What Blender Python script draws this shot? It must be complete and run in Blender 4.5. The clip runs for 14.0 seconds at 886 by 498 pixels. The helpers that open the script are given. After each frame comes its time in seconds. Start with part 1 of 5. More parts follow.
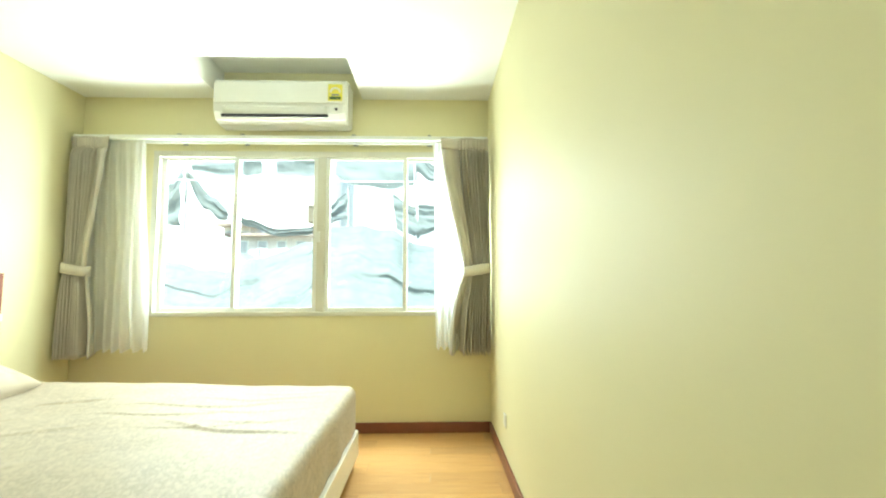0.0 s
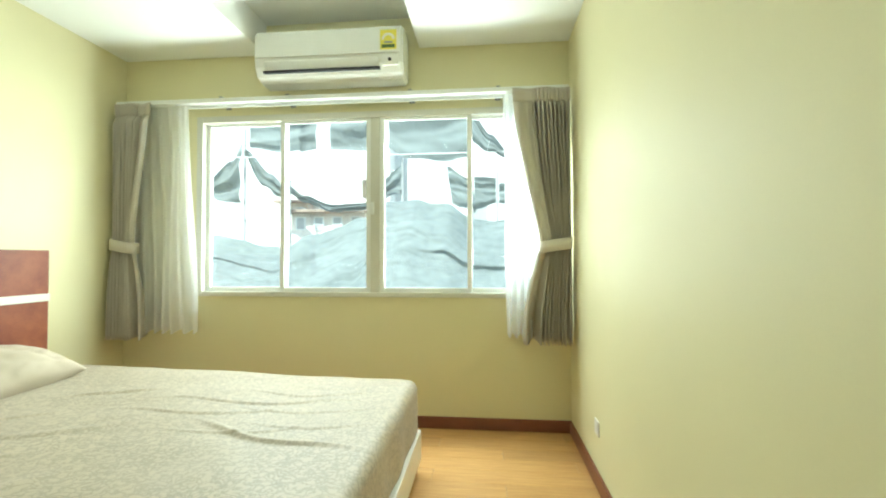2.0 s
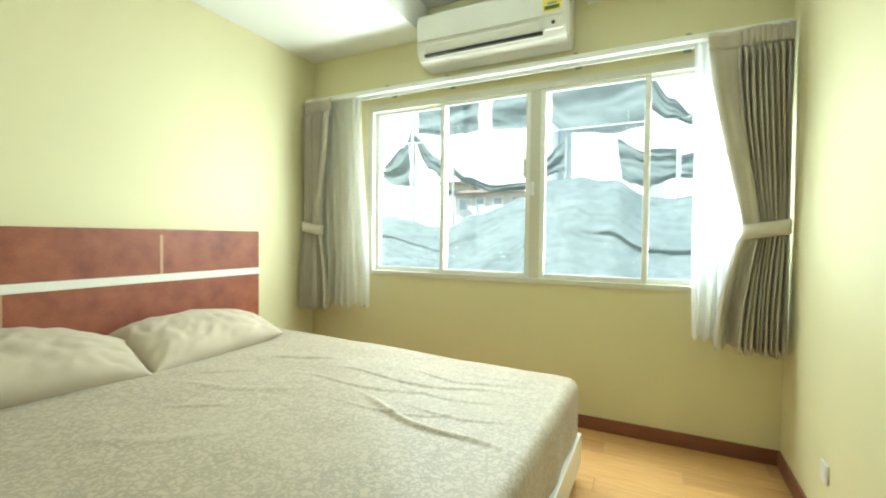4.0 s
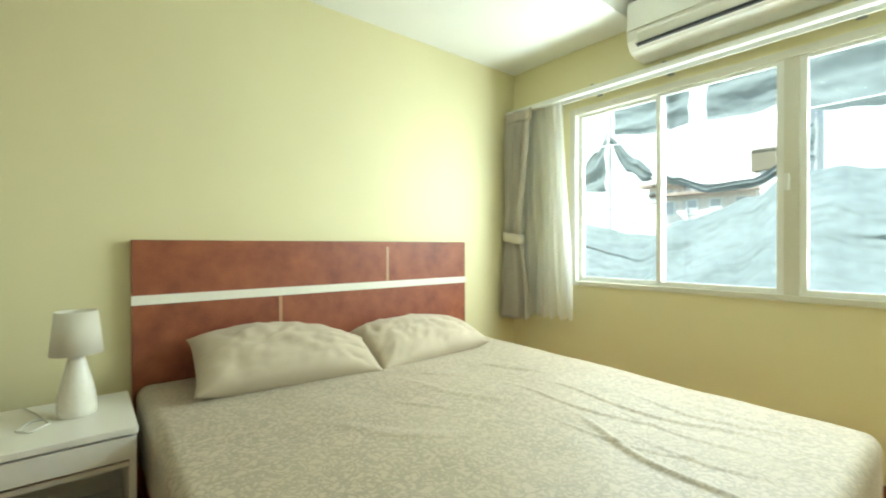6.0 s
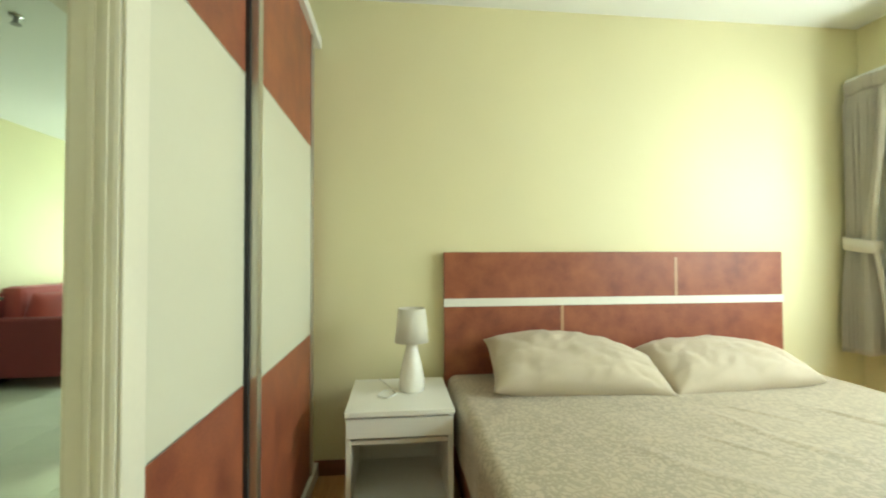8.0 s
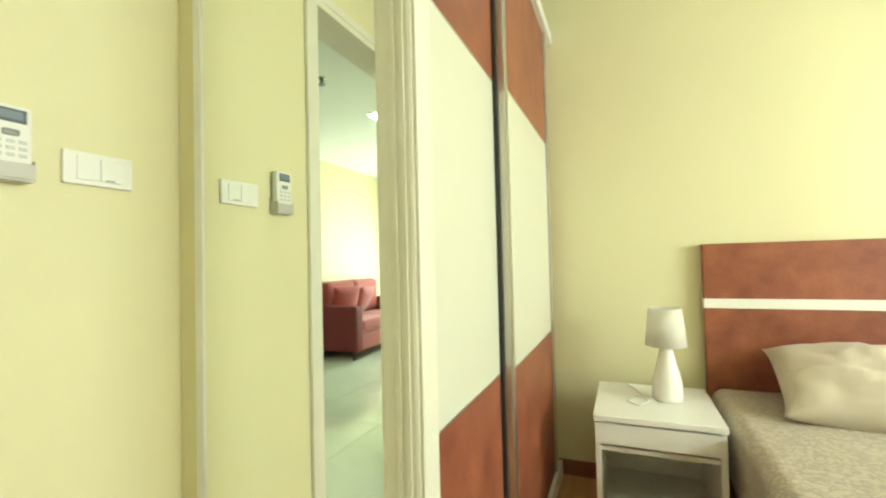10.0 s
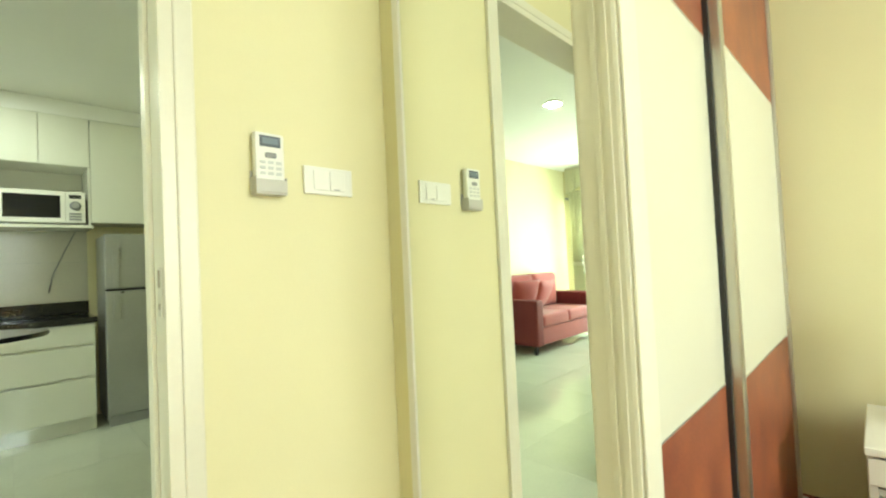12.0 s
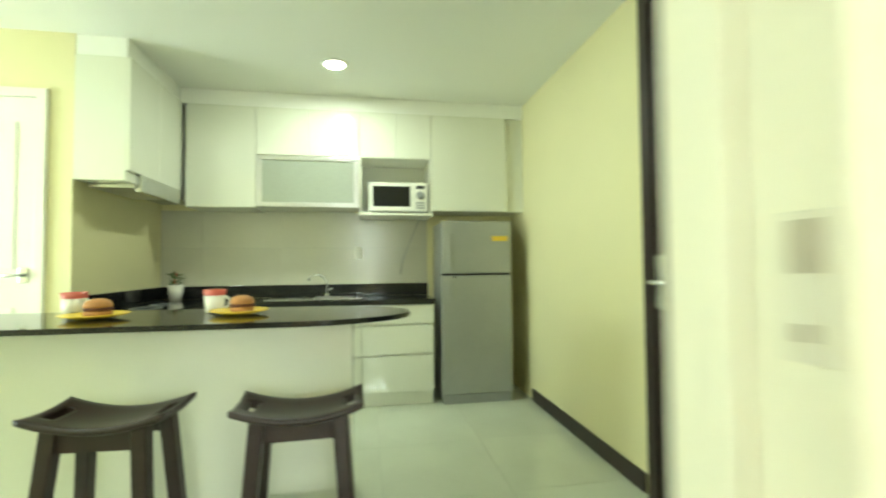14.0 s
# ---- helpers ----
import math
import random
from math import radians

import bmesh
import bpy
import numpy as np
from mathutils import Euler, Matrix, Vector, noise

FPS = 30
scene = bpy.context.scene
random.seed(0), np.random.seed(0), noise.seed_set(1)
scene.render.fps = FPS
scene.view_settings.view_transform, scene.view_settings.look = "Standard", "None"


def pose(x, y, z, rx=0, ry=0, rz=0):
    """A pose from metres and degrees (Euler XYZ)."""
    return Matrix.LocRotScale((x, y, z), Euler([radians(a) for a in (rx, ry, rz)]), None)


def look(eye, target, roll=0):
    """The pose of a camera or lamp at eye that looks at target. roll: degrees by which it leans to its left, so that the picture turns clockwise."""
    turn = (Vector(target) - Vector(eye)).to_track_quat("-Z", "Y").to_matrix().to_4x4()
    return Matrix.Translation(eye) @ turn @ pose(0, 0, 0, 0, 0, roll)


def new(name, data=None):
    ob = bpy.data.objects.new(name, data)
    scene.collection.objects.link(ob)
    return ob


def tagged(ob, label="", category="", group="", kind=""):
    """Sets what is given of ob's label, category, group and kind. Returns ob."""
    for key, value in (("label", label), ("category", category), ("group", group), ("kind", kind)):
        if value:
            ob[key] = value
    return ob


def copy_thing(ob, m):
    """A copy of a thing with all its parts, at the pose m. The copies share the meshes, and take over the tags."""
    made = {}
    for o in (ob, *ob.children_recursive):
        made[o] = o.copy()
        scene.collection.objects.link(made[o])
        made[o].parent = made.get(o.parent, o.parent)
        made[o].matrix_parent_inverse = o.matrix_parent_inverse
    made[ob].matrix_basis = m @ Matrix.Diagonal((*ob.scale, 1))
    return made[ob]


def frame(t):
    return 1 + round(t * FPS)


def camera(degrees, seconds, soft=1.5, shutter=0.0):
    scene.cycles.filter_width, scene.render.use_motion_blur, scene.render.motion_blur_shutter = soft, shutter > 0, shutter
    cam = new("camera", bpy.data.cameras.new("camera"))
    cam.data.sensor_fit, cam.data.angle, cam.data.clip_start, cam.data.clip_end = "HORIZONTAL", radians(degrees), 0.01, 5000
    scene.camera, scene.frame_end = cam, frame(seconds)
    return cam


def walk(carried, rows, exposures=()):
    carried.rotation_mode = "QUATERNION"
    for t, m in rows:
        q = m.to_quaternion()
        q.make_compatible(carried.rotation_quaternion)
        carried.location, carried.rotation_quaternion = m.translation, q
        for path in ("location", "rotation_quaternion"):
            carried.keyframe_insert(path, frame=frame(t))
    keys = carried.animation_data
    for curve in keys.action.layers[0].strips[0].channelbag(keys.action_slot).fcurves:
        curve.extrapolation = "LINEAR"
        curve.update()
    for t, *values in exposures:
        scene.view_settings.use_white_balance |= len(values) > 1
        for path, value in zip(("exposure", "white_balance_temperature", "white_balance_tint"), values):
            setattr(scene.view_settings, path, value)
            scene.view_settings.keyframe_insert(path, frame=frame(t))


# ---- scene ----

# ---------- camera and walk ----------
cam = camera(90.9, 14.0, soft=2.0, shutter=0.35)
PATH = [
    (0, (2.571, 0.528, 1.059), (2.62, 2.521, 1.216), -0.1),
    (0.5, (2.529, 0.928, 1.180), (2.525, 2.926, 1.262), 0.3),
    (1, (2.545, 0.971, 1.147), (2.481, 2.969, 1.198), 0.2),
    (1.5, (2.51, 0.929, 1.109), (2.407, 2.926, 1.154), -0.1),
    (2, (2.466, 0.955, 1.072), (2.274, 2.945, 1.117), -0.1),
    (4.5, (2.424, 1.123, 1.1), (1.363, 2.817, 1.035), 0.5),
    (5, (2.385, 1.130, 1.092), (1.163, 2.712, 1.052), 0.3),
    (5.5, (2.358, 1.115, 1.099), (0.966, 2.551, 1.075), -0.1),
    (6, (2.318, 1.108, 1.091), (0.77, 2.374, 1.081), -0.1),
    (6.5, (2.269, 1.09, 1.084), (0.574, 2.152, 1.086), 0.1),
    (7, (2.208, 1.068, 1.073), (0.383, 1.884, 1.096), 0.3),
    (7.5, (2.245, 1.027, 1.081), (0.313, 1.543, 1.119), 0.1),
    (8, (2.280, 1.009, 1.089), (0.292, 1.224, 1.134), -0.2),
    (10.5, (2.267, 0.907, 1.077), (0.508, -0.045, 1.131), -1.7),
    (11, (2.272, 0.89, 1.076), (0.626, -0.244, 1.132), -2.0),
    (11.5, (2.262, 0.9, 1.077), (0.756, -0.415, 1.133), -2.4),
    (12, (2.261, 0.871, 1.078), (0.846, -0.541, 1.133), -2.7),
    (12.5, (2.264, 0.85, 1.075), (0.932, -0.64, 1.134), -2.6),
    (13, (2.284, 0.843, 1.073), (1.040, -0.711, 1.117), -1.6),
    (13.5, (2.267, 0.685, 1.074), (1.409, -1.06, 1.078), -0.8),
    (13.7, (2.256, 0.524, 1.071), (1.583, -1.346, 1.112), -1.3),
    (13.9, (2.268, 0.302, 1.068), (1.829, -1.649, 1.127), -0.7),
    (14, (2.312, 0.190, 1.062), (1.973, -1.782, 1.130), -0.5),
]
walk(cam, [(t, look(eye, target, roll)) for t, eye, target, roll in PATH],
     exposures=[(0.0, 1.58, 6100, -4), (0.4, 1.33, 6100, -4), (0.8, 1.18, 6000, -4), (1.5, 1.14, 5900, -4), (2.2, 1.11, 6000, -4), (5.0, 1.10, 5950, -3),
                (7.5, 1.2, 6050, -3), (8.2, 1.27, 6200, -3), (10.5, 1.84, 6550, -1), (13.0, 1.9, 6450, 0), (13.5, 1.95, 6450, -3), (14.0, 2.3, 6450, -5)])

# ---------- plan, metres: bedroom x 0..3.01, y 0..3.73; living room and kitchen south of it ----------
BW, BL, BH = 2.993, 3.728, 2.44          # bedroom width, length, height
KH = 2.36                                # kitchen and living ceiling
KX, KY = 1.09, -3.55                     # west and south walls of the kitchen
EX, EY = 3.95, -2.5                      # corner of the bathroom block
LX = 7.0                                 # east wall of the living room
T = 0.12                                 # thickness of inner walls
DX0, DX1, DH = 2.050, 2.88, 1.97          # bedroom doorway
WX0, WX1, WZ0, WZ1 = 0.528, 2.968, 0.825, 2.035   # bedroom window opening
WDX, WDY, WDH = 1.580, 0.60, 2.22        # wardrobe end, front, height

# ---------- world and lights ----------
world = bpy.data.worlds.new("sky")
scene.world = world
world.use_nodes = True
wn = world.node_tree
sky = wn.nodes.new("ShaderNodeTexSky")
sky.sky_type = "NISHITA"
sky.sun_disc = False
sky.sun_elevation, sky.sun_rotation = radians(52), radians(200)
wn.links.new(sky.outputs["Color"], wn.nodes["Background"].inputs["Color"])
wn.nodes["Background"].inputs["Strength"].default_value = 0.15


def lamp(name, kind, energy, m, color=(1, 1, 1), size=0.1, size_y=None):
    data = bpy.data.lights.new(name, kind)
    data.energy, data.color = energy, color
    if kind == "AREA":
        data.size = size
        if size_y:
            data.shape, data.size_y = "RECTANGLE", size_y
    elif kind == "SUN":
        data.angle = radians(0.6)
    else:
        data.shadow_soft_size = size
    ob = new(name, data)
    ob.matrix_world = m
    return ob


lamp("sun", "SUN", 4.5, look((0, 0, 0), (0.35, 0.75, -1.05)), (1.0, 0.96, 0.9))
for lx in (0.96, 1.66, 2.36):
    lamp("window_daylight", "AREA", 12.5, look((lx, 4.02, 1.80), (lx - 0.30, 3.42, 0.1)), (0.97, 1.0, 0.98), 0.70, 0.36)
    lamp("window_ground_light", "AREA", 9.4, look((lx, 4.02, 1.03), (lx - 0.30, 3.31, 2.6)), (0.98, 1.0, 0.96), 0.70, 0.36)
lamp("living_window_daylight", "AREA", 34, look((LX - 0.02, -1.55, 1.05), (4.6, -2.4, 0.9)), (0.90, 1.0, 0.93), 1.4, 1.5)


# ---------- building helpers ----------
ORIGIN = {}


def box(x0, y0, z0, x1, y1, z1, bevel=0.0, bm=None):
    """A box, with rounded edges if wanted; added to bm if one is given."""
    one = bmesh.new()
    bmesh.ops.create_cube(one, size=1.0)
    bmesh.ops.scale(one, vec=(x1 - x0, y1 - y0, z1 - z0), verts=one.verts)
    bmesh.ops.translate(one, vec=((x0 + x1) / 2, (y0 + y1) / 2, (z0 + z1) / 2), verts=one.verts)
    if bevel:
        bmesh.ops.bevel(one, geom=one.edges[:], offset=bevel, segments=2, profile=0.6, affect="EDGES")
    return join(bm, one)


def join(bm, one):
    if bm is None:
        return one
    tmp = bpy.data.meshes.new("tmp")
    one.to_mesh(tmp)
    one.free()
    bm.from_mesh(tmp)
    bpy.data.meshes.remove(tmp)
    return bm


def turned(profile, n=32, at=(0, 0, 0), bm=None, cap=True):
    """A turned body from (radius, height) pairs."""
    one = bmesh.new()
    rings = [[one.verts.new((at[0] + r * math.cos(2 * math.pi * k / n), at[1] + r * math.sin(2 * math.pi * k / n), at[2] + z))
              for k in range(n)] for r, z in profile]
    for a, b in zip(rings, rings[1:]):
        for k in range(n):
            one.faces.new((a[k], a[(k + 1) % n], b[(k + 1) % n], b[k]))
    if cap:
        one.faces.new(rings[0][::-1])
        one.faces.new(rings[-1])
    for f in one.faces:
        f.smooth = len(f.verts) == 4
    return join(bm, one)


def tube(points, r, n=8, bm=None):
    """A round rod along points."""
    one = bmesh.new()
    pts = [Vector(p) for p in points]
    rings = []
    for i, p in enumerate(pts):
        d = (pts[min(i + 1, len(pts) - 1)] - pts[max(i - 1, 0)]).normalized()
        side = d.cross(Vector((0, 0, 1))) if abs(d.z) < 0.95 else d.cross(Vector((1, 0, 0)))
        side.normalize()
        up = side.cross(d)
        rings.append([one.verts.new(p + r * (math.cos(2 * math.pi * k / n) * side + math.sin(2 * math.pi * k / n) * up)) for k in range(n)])
    for a, b in zip(rings, rings[1:]):
        for k in range(n):
            one.faces.new((a[k], b[k], b[(k + 1) % n], a[(k + 1) % n])).smooth = True
    one.faces.new(rings[0])
    one.faces.new(rings[-1][::-1])
    return join(bm, one)


def leg(p, q, a, b, bm=None):
    """A square bar from p to q with half widths a at p and b at q."""
    one = bmesh.new()
    rings = [[one.verts.new((c[0] + sx * w, c[1] + sy * w, c[2])) for sx, sy in ((-1, -1), (1, -1), (1, 1), (-1, 1))] for c, w in ((p, a), (q, b))]
    for k in range(4):
        one.faces.new((rings[0][k], rings[0][(k + 1) % 4], rings[1][(k + 1) % 4], rings[1][k]))
    one.faces.new(rings[0][::-1])
    one.faces.new(rings[1])
    bmesh.ops.recalc_face_normals(one, faces=one.faces)
    bmesh.ops.bevel(one, geom=one.edges[:], offset=min(a, b) * 0.18, segments=1, affect="EDGES")
    return join(bm, one)


def sheet(nu, nv, f, bm=None, close_u=False):
    """A smooth surface f(u, v), u and v from 0 to 1."""
    one = bmesh.new()
    grid = [[one.verts.new(f(i / nu, j / nv)) for j in range(nv + 1)] for i in range(nu + 1)]
    for i in range(nu):
        for j in range(nv):
            one.faces.new((grid[i][j], grid[i + 1][j], grid[i + 1][j + 1], grid[i][j + 1])).smooth = True
    return join(bm, one)


def part(name, bm, material, parent=None, label="", thick=0.0, smooth=False):
    """Links a bmesh as one mesh object under a thing or a part."""
    o = ORIGIN.get(parent.name, Vector()) if parent else Vector()
    bmesh.ops.translate(bm, vec=-o, verts=bm.verts)
    if smooth:
        for f in bm.faces:
            f.smooth = True
    me = bpy.data.meshes.new(name)
    bm.to_mesh(me)
    bm.free()
    me.materials.append(material)
    ob = new(name, me)
    if parent:
        ob.parent = parent
        ORIGIN[ob.name] = o
    if thick:
        mod = ob.modifiers.new("thickness", "SOLIDIFY")
        mod.thickness, mod.offset = thick, 0
    return tagged(ob, label) if label else ob


def thing(name, at, label, category, group="", kind=""):
    ob = new(name)
    ob.location = at
    ob.empty_display_size = 0.1
    ORIGIN[ob.name] = Vector(at)
    return tagged(ob, label, category, group, kind)


def setting(name, bm, material, label="", category=""):
    return tagged(part(name, bm, material), label, category, kind="structure")


# ---------- materials ----------
def mat(name, col, rough=0.5, metal=0.0, var=0.06, scale=3.0, fine=0.03, fscale=60.0, bump=0.0, bscale=120.0, each=0.0,
        stretch=(1, 1, 1), col2=None, coat=0.0, sheen=0.0, through_light=0.0, clear=0.0):
    m = bpy.data.materials.new(name)
    m.use_nodes = True
    t = m.node_tree
    n, l = t.nodes, t.links
    b = n["Principled BSDF"]
    tc = n.new("ShaderNodeTexCoord")
    mp = n.new("ShaderNodeMapping")
    mp.inputs["Scale"].default_value = stretch
    l.new(tc.outputs["Object"], mp.inputs["Vector"])
    big, small = n.new("ShaderNodeTexNoise"), n.new("ShaderNodeTexNoise")
    big.inputs["Scale"].default_value, small.inputs["Scale"].default_value = scale, fscale
    big.inputs["Detail"].default_value, small.inputs["Detail"].default_value = 5, 3
    for k in (big, small):
        l.new(mp.outputs["Vector"], k.inputs["Vector"])
    ramp = n.new("ShaderNodeValToRGB")
    second = col2 or tuple(c * (1 - 2 * var) for c in col)
    first = col if col2 else tuple(min(1, c * (1 + var)) for c in col)
    ramp.color_ramp.elements[0].position, ramp.color_ramp.elements[1].position = 0.3, 0.7
    ramp.color_ramp.elements[0].color, ramp.color_ramp.elements[1].color = (*second, 1), (*first, 1)
    l.new(big.outputs["Fac"], ramp.inputs["Fac"])
    rng = n.new("ShaderNodeMapRange")
    rng.inputs["To Min"].default_value, rng.inputs["To Max"].default_value = 1 - 2 * fine, 1 + 2 * fine
    l.new(small.outputs["Fac"], rng.inputs["Value"])
    mul = n.new("ShaderNodeVectorMath")
    mul.operation = "SCALE"
    l.new(ramp.outputs["Color"], mul.inputs[0])
    l.new(rng.outputs["Result"], mul.inputs["Scale"])
    out = mul.outputs["Vector"]
    if each:
        info = n.new("ShaderNodeObjectInfo")
        r2 = n.new("ShaderNodeMapRange")
        r2.inputs["To Min"].default_value, r2.inputs["To Max"].default_value = 1 - each, 1 + each
        l.new(info.outputs["Random"], r2.inputs["Value"])
        m2 = n.new("ShaderNodeVectorMath")
        m2.operation = "SCALE"
        l.new(out, m2.inputs[0])
        l.new(r2.outputs["Result"], m2.inputs["Scale"])
        out = m2.outputs["Vector"]
    l.new(out, b.inputs["Base Color"])
    b.inputs["Roughness"].default_value, b.inputs["Metallic"].default_value = rough, metal
    if not metal:
        r3 = n.new("ShaderNodeMapRange")
        r3.inputs["To Min"].default_value, r3.inputs["To Max"].default_value = max(0.02, rough - 0.06), min(1, rough + 0.06)
        l.new(big.outputs["Fac"], r3.inputs["Value"])
        l.new(r3.outputs["Result"], b.inputs["Roughness"])
    b.inputs["Coat Weight"].default_value = coat
    b.inputs["Coat Roughness"].default_value = 0.08
    b.inputs["Sheen Weight"].default_value = sheen
    if bump:
        bn, bt = n.new("ShaderNodeBump"), n.new("ShaderNodeTexNoise")
        bt.inputs["Scale"].default_value, bt.inputs["Detail"].default_value = bscale, 4
        l.new(mp.outputs["Vector"], bt.inputs["Vector"])
        l.new(bt.outputs["Fac"], bn.inputs["Height"])
        bn.inputs["Strength"].default_value, bn.inputs["Distance"].default_value = bump, 0.004
        l.new(bn.outputs["Normal"], b.inputs["Normal"])
    if through_light:
        tr, mix = n.new("ShaderNodeBsdfTranslucent"), n.new("ShaderNodeMixShader")
        l.new(out, tr.inputs["Color"])
        mix.inputs["Fac"].default_value = through_light
        l.new(b.outputs["BSDF"], mix.inputs[1])
        l.new(tr.outputs["BSDF"], mix.inputs[2])
        l.new(mix.outputs["Shader"], n["Material Output"].inputs["Surface"])
        if clear:
            tp, m3 = n.new("ShaderNodeBsdfTransparent"), n.new("ShaderNodeMixShader")
            m3.inputs["Fac"].default_value = clear
            l.new(mix.outputs["Shader"], m3.inputs[1])
            l.new(tp.outputs["BSDF"], m3.inputs[2])
            l.new(m3.outputs["Shader"], n["Material Output"].inputs["Surface"])
    return m


def glass(name, tint=(1, 1, 1), rough=0.0, frost=0.0):
    m = bpy.data.materials.new(name)
    m.use_nodes = True
    t = m.node_tree
    n, l = t.nodes, t.links
    n.remove(n["Principled BSDF"])
    tr, gl, mx, fr = n.new("ShaderNodeBsdfTransparent"), n.new("ShaderNodeBsdfGlossy"), n.new("ShaderNodeMixShader"), n.new("ShaderNodeFresnel")
    tr.inputs["Color"].default_value = (*tint, 1)
    gl.inputs["Roughness"].default_value = rough
    fr.inputs["IOR"].default_value = 1.45
    l.new(fr.outputs["Fac"], mx.inputs["Fac"])
    l.new(tr.outputs["BSDF"], mx.inputs[1])
    l.new(gl.outputs["BSDF"], mx.inputs[2])
    l.new(mx.outputs["Shader"], n["Material Output"].inputs["Surface"])
    return m


def burl(name):
    """Red-brown burl veneer under satin lacquer."""
    m = mat(name, (0.335, 0.105, 0.046), 0.46, var=0.1, scale=9, fine=0.12, fscale=140, col2=(0.20, 0.052, 0.028), coat=0.06)
    t = m.node_tree
    n, l = t.nodes, t.links
    b = n["Principled BSDF"]
    vo, rp, mx = n.new("ShaderNodeTexVoronoi"), n.new("ShaderNodeValToRGB"), n.new("ShaderNodeMixRGB")
    vo.inputs["Scale"].default_value = 34
    tc = next(k for k in n if k.type == "TEX_COORD")
    dn, add = n.new("ShaderNodeTexNoise"), n.new("ShaderNodeVectorMath")
    dn.inputs["Scale"].default_value = 14
    l.new(tc.outputs["Object"], dn.inputs["Vector"])
    l.new(tc.outputs["Object"], add.inputs[0])
    l.new(dn.outputs["Color"], add.inputs[1])
    l.new(add.outputs["Vector"], vo.inputs["Vector"])
    l.new(vo.outputs["Distance"], rp.inputs["Fac"])
    rp.color_ramp.elements[0].color, rp.color_ramp.elements[0].position = (0.55, 0.5, 0.5, 1), 0.02
    rp.color_ramp.elements[1].color, rp.color_ramp.elements[1].position = (1, 1, 1, 1), 0.28
    mx.blend_type = "MULTIPLY"
    mx.inputs["Fac"].default_value = 0.8
    src = b.inputs["Base Color"].links[0].from_socket
    l.new(src, mx.inputs[1])
    l.new(rp.outputs["Color"], mx.inputs[2])
    l.new(mx.outputs["Color"], b.inputs["Base Color"])
    return m


def leafy(name, base, figure, scale):
    """Woven cotton with a pale tone-on-tone leaf print."""
    m = mat(name, base, 0.50, var=0.06, scale=3, fine=0.05, fscale=90, bump=0.25, bscale=260, sheen=0.15)
    t = m.node_tree
    n, l = t.nodes, t.links
    b = n["Principled BSDF"]
    tc = next(k for k in n if k.type == "TEX_COORD")
    vo, dn, add, rp, mx = (n.new(k) for k in ("ShaderNodeTexVoronoi", "ShaderNodeTexNoise", "ShaderNodeVectorMath", "ShaderNodeValToRGB", "ShaderNodeMixRGB"))
    dn.inputs["Scale"].default_value, dn.inputs["Detail"].default_value = scale * 0.8, 2
    sc = n.new("ShaderNodeVectorMath")
    sc.operation = "SCALE"
    sc.inputs["Scale"].default_value = 0.15
    l.new(tc.outputs["Object"], dn.inputs["Vector"])
    l.new(dn.outputs["Color"], sc.inputs[0])
    l.new(tc.outputs["Object"], add.inputs[0])
    l.new(sc.outputs["Vector"], add.inputs[1])
    vo.feature = "DISTANCE_TO_EDGE"
    vo.inputs["Scale"].default_value = scale
    l.new(add.outputs["Vector"], vo.inputs["Vector"])
    l.new(vo.outputs["Distance"], rp.inputs["Fac"])
    rp.color_ramp.elements[0].position, rp.color_ramp.elements[1].position = 0.03, 0.20
    src = b.inputs["Base Color"].links[0].from_socket
    l.new(rp.outputs["Color"], mx.inputs["Fac"])
    l.new(src, mx.inputs[1])
    mx.inputs[2].default_value = (*figure, 1)
    l.new(mx.outputs["Color"], b.inputs["Base Color"])
    return m


CREAM = mat("cream_wall_paint", (0.74, 0.695, 0.425), 0.6, var=0.015, scale=1.2, fine=0.010, fscale=160, bump=0.04, bscale=180)
CEIL = mat("white_ceiling_paint", (0.84, 0.85, 0.80), 0.75, var=0.012, scale=1.0, fine=0.01, fscale=150, bump=0.08, bscale=200)
WHITE = mat("white_gloss_paint", (0.82, 0.81, 0.74), 0.3, var=0.015, scale=4, fine=0.01, fscale=90)
ALU_W = mat("white_coated_aluminium", (0.84, 0.86, 0.82), 0.35, var=0.015, scale=5, fine=0.01)
BURL = burl("burl_veneer")
SKIRT = mat("reddish_brown_skirting", (0.23, 0.085, 0.045), 0.4, var=0.1, scale=4, fine=0.08, fscale=90, stretch=(1, 1, 6))
DARKW = mat("dark_stained_wood", (0.020, 0.009, 0.008), 0.38, var=0.2, scale=6, fine=0.15, fscale=90, stretch=(1, 6, 6))
DARKB = mat("dark_brown_skirting", (0.03, 0.02, 0.018), 0.4, var=0.15, scale=5, fine=0.1)
OAK = mat("oak_laminate", (0.61, 0.37, 0.14), 0.34, var=0.1, scale=3, fine=0.10, fscale=40, stretch=(1.5, 22, 1), each=0.10, col2=(0.48, 0.265, 0.092), coat=0.15)
TILE = mat("polished_pale_tile", (0.63, 0.67, 0.56), 0.06, var=0.03, scale=2.5, fine=0.02, fscale=60, each=0.015)
GROUT = mat("grey_grout", (0.44, 0.46, 0.40), 0.8, var=0.08, scale=10)
SPLASH = mat("greige_wall_tile", (0.56, 0.55, 0.45), 0.2, var=0.03, scale=3, fine=0.02, each=0.015)
ALU = mat("brushed_aluminium", (0.62, 0.62, 0.60), 0.32, 1.0, var=0.04, scale=8, fine=0.05, fscale=200, stretch=(1, 1, 0.05))
STEEL = mat("stainless_steel", (0.60, 0.61, 0.60), 0.25, 1.0, var=0.04, scale=6, fine=0.04)
CHROME = mat("polished_chrome", (0.8, 0.8, 0.8), 0.08, 1.0, var=0.01)
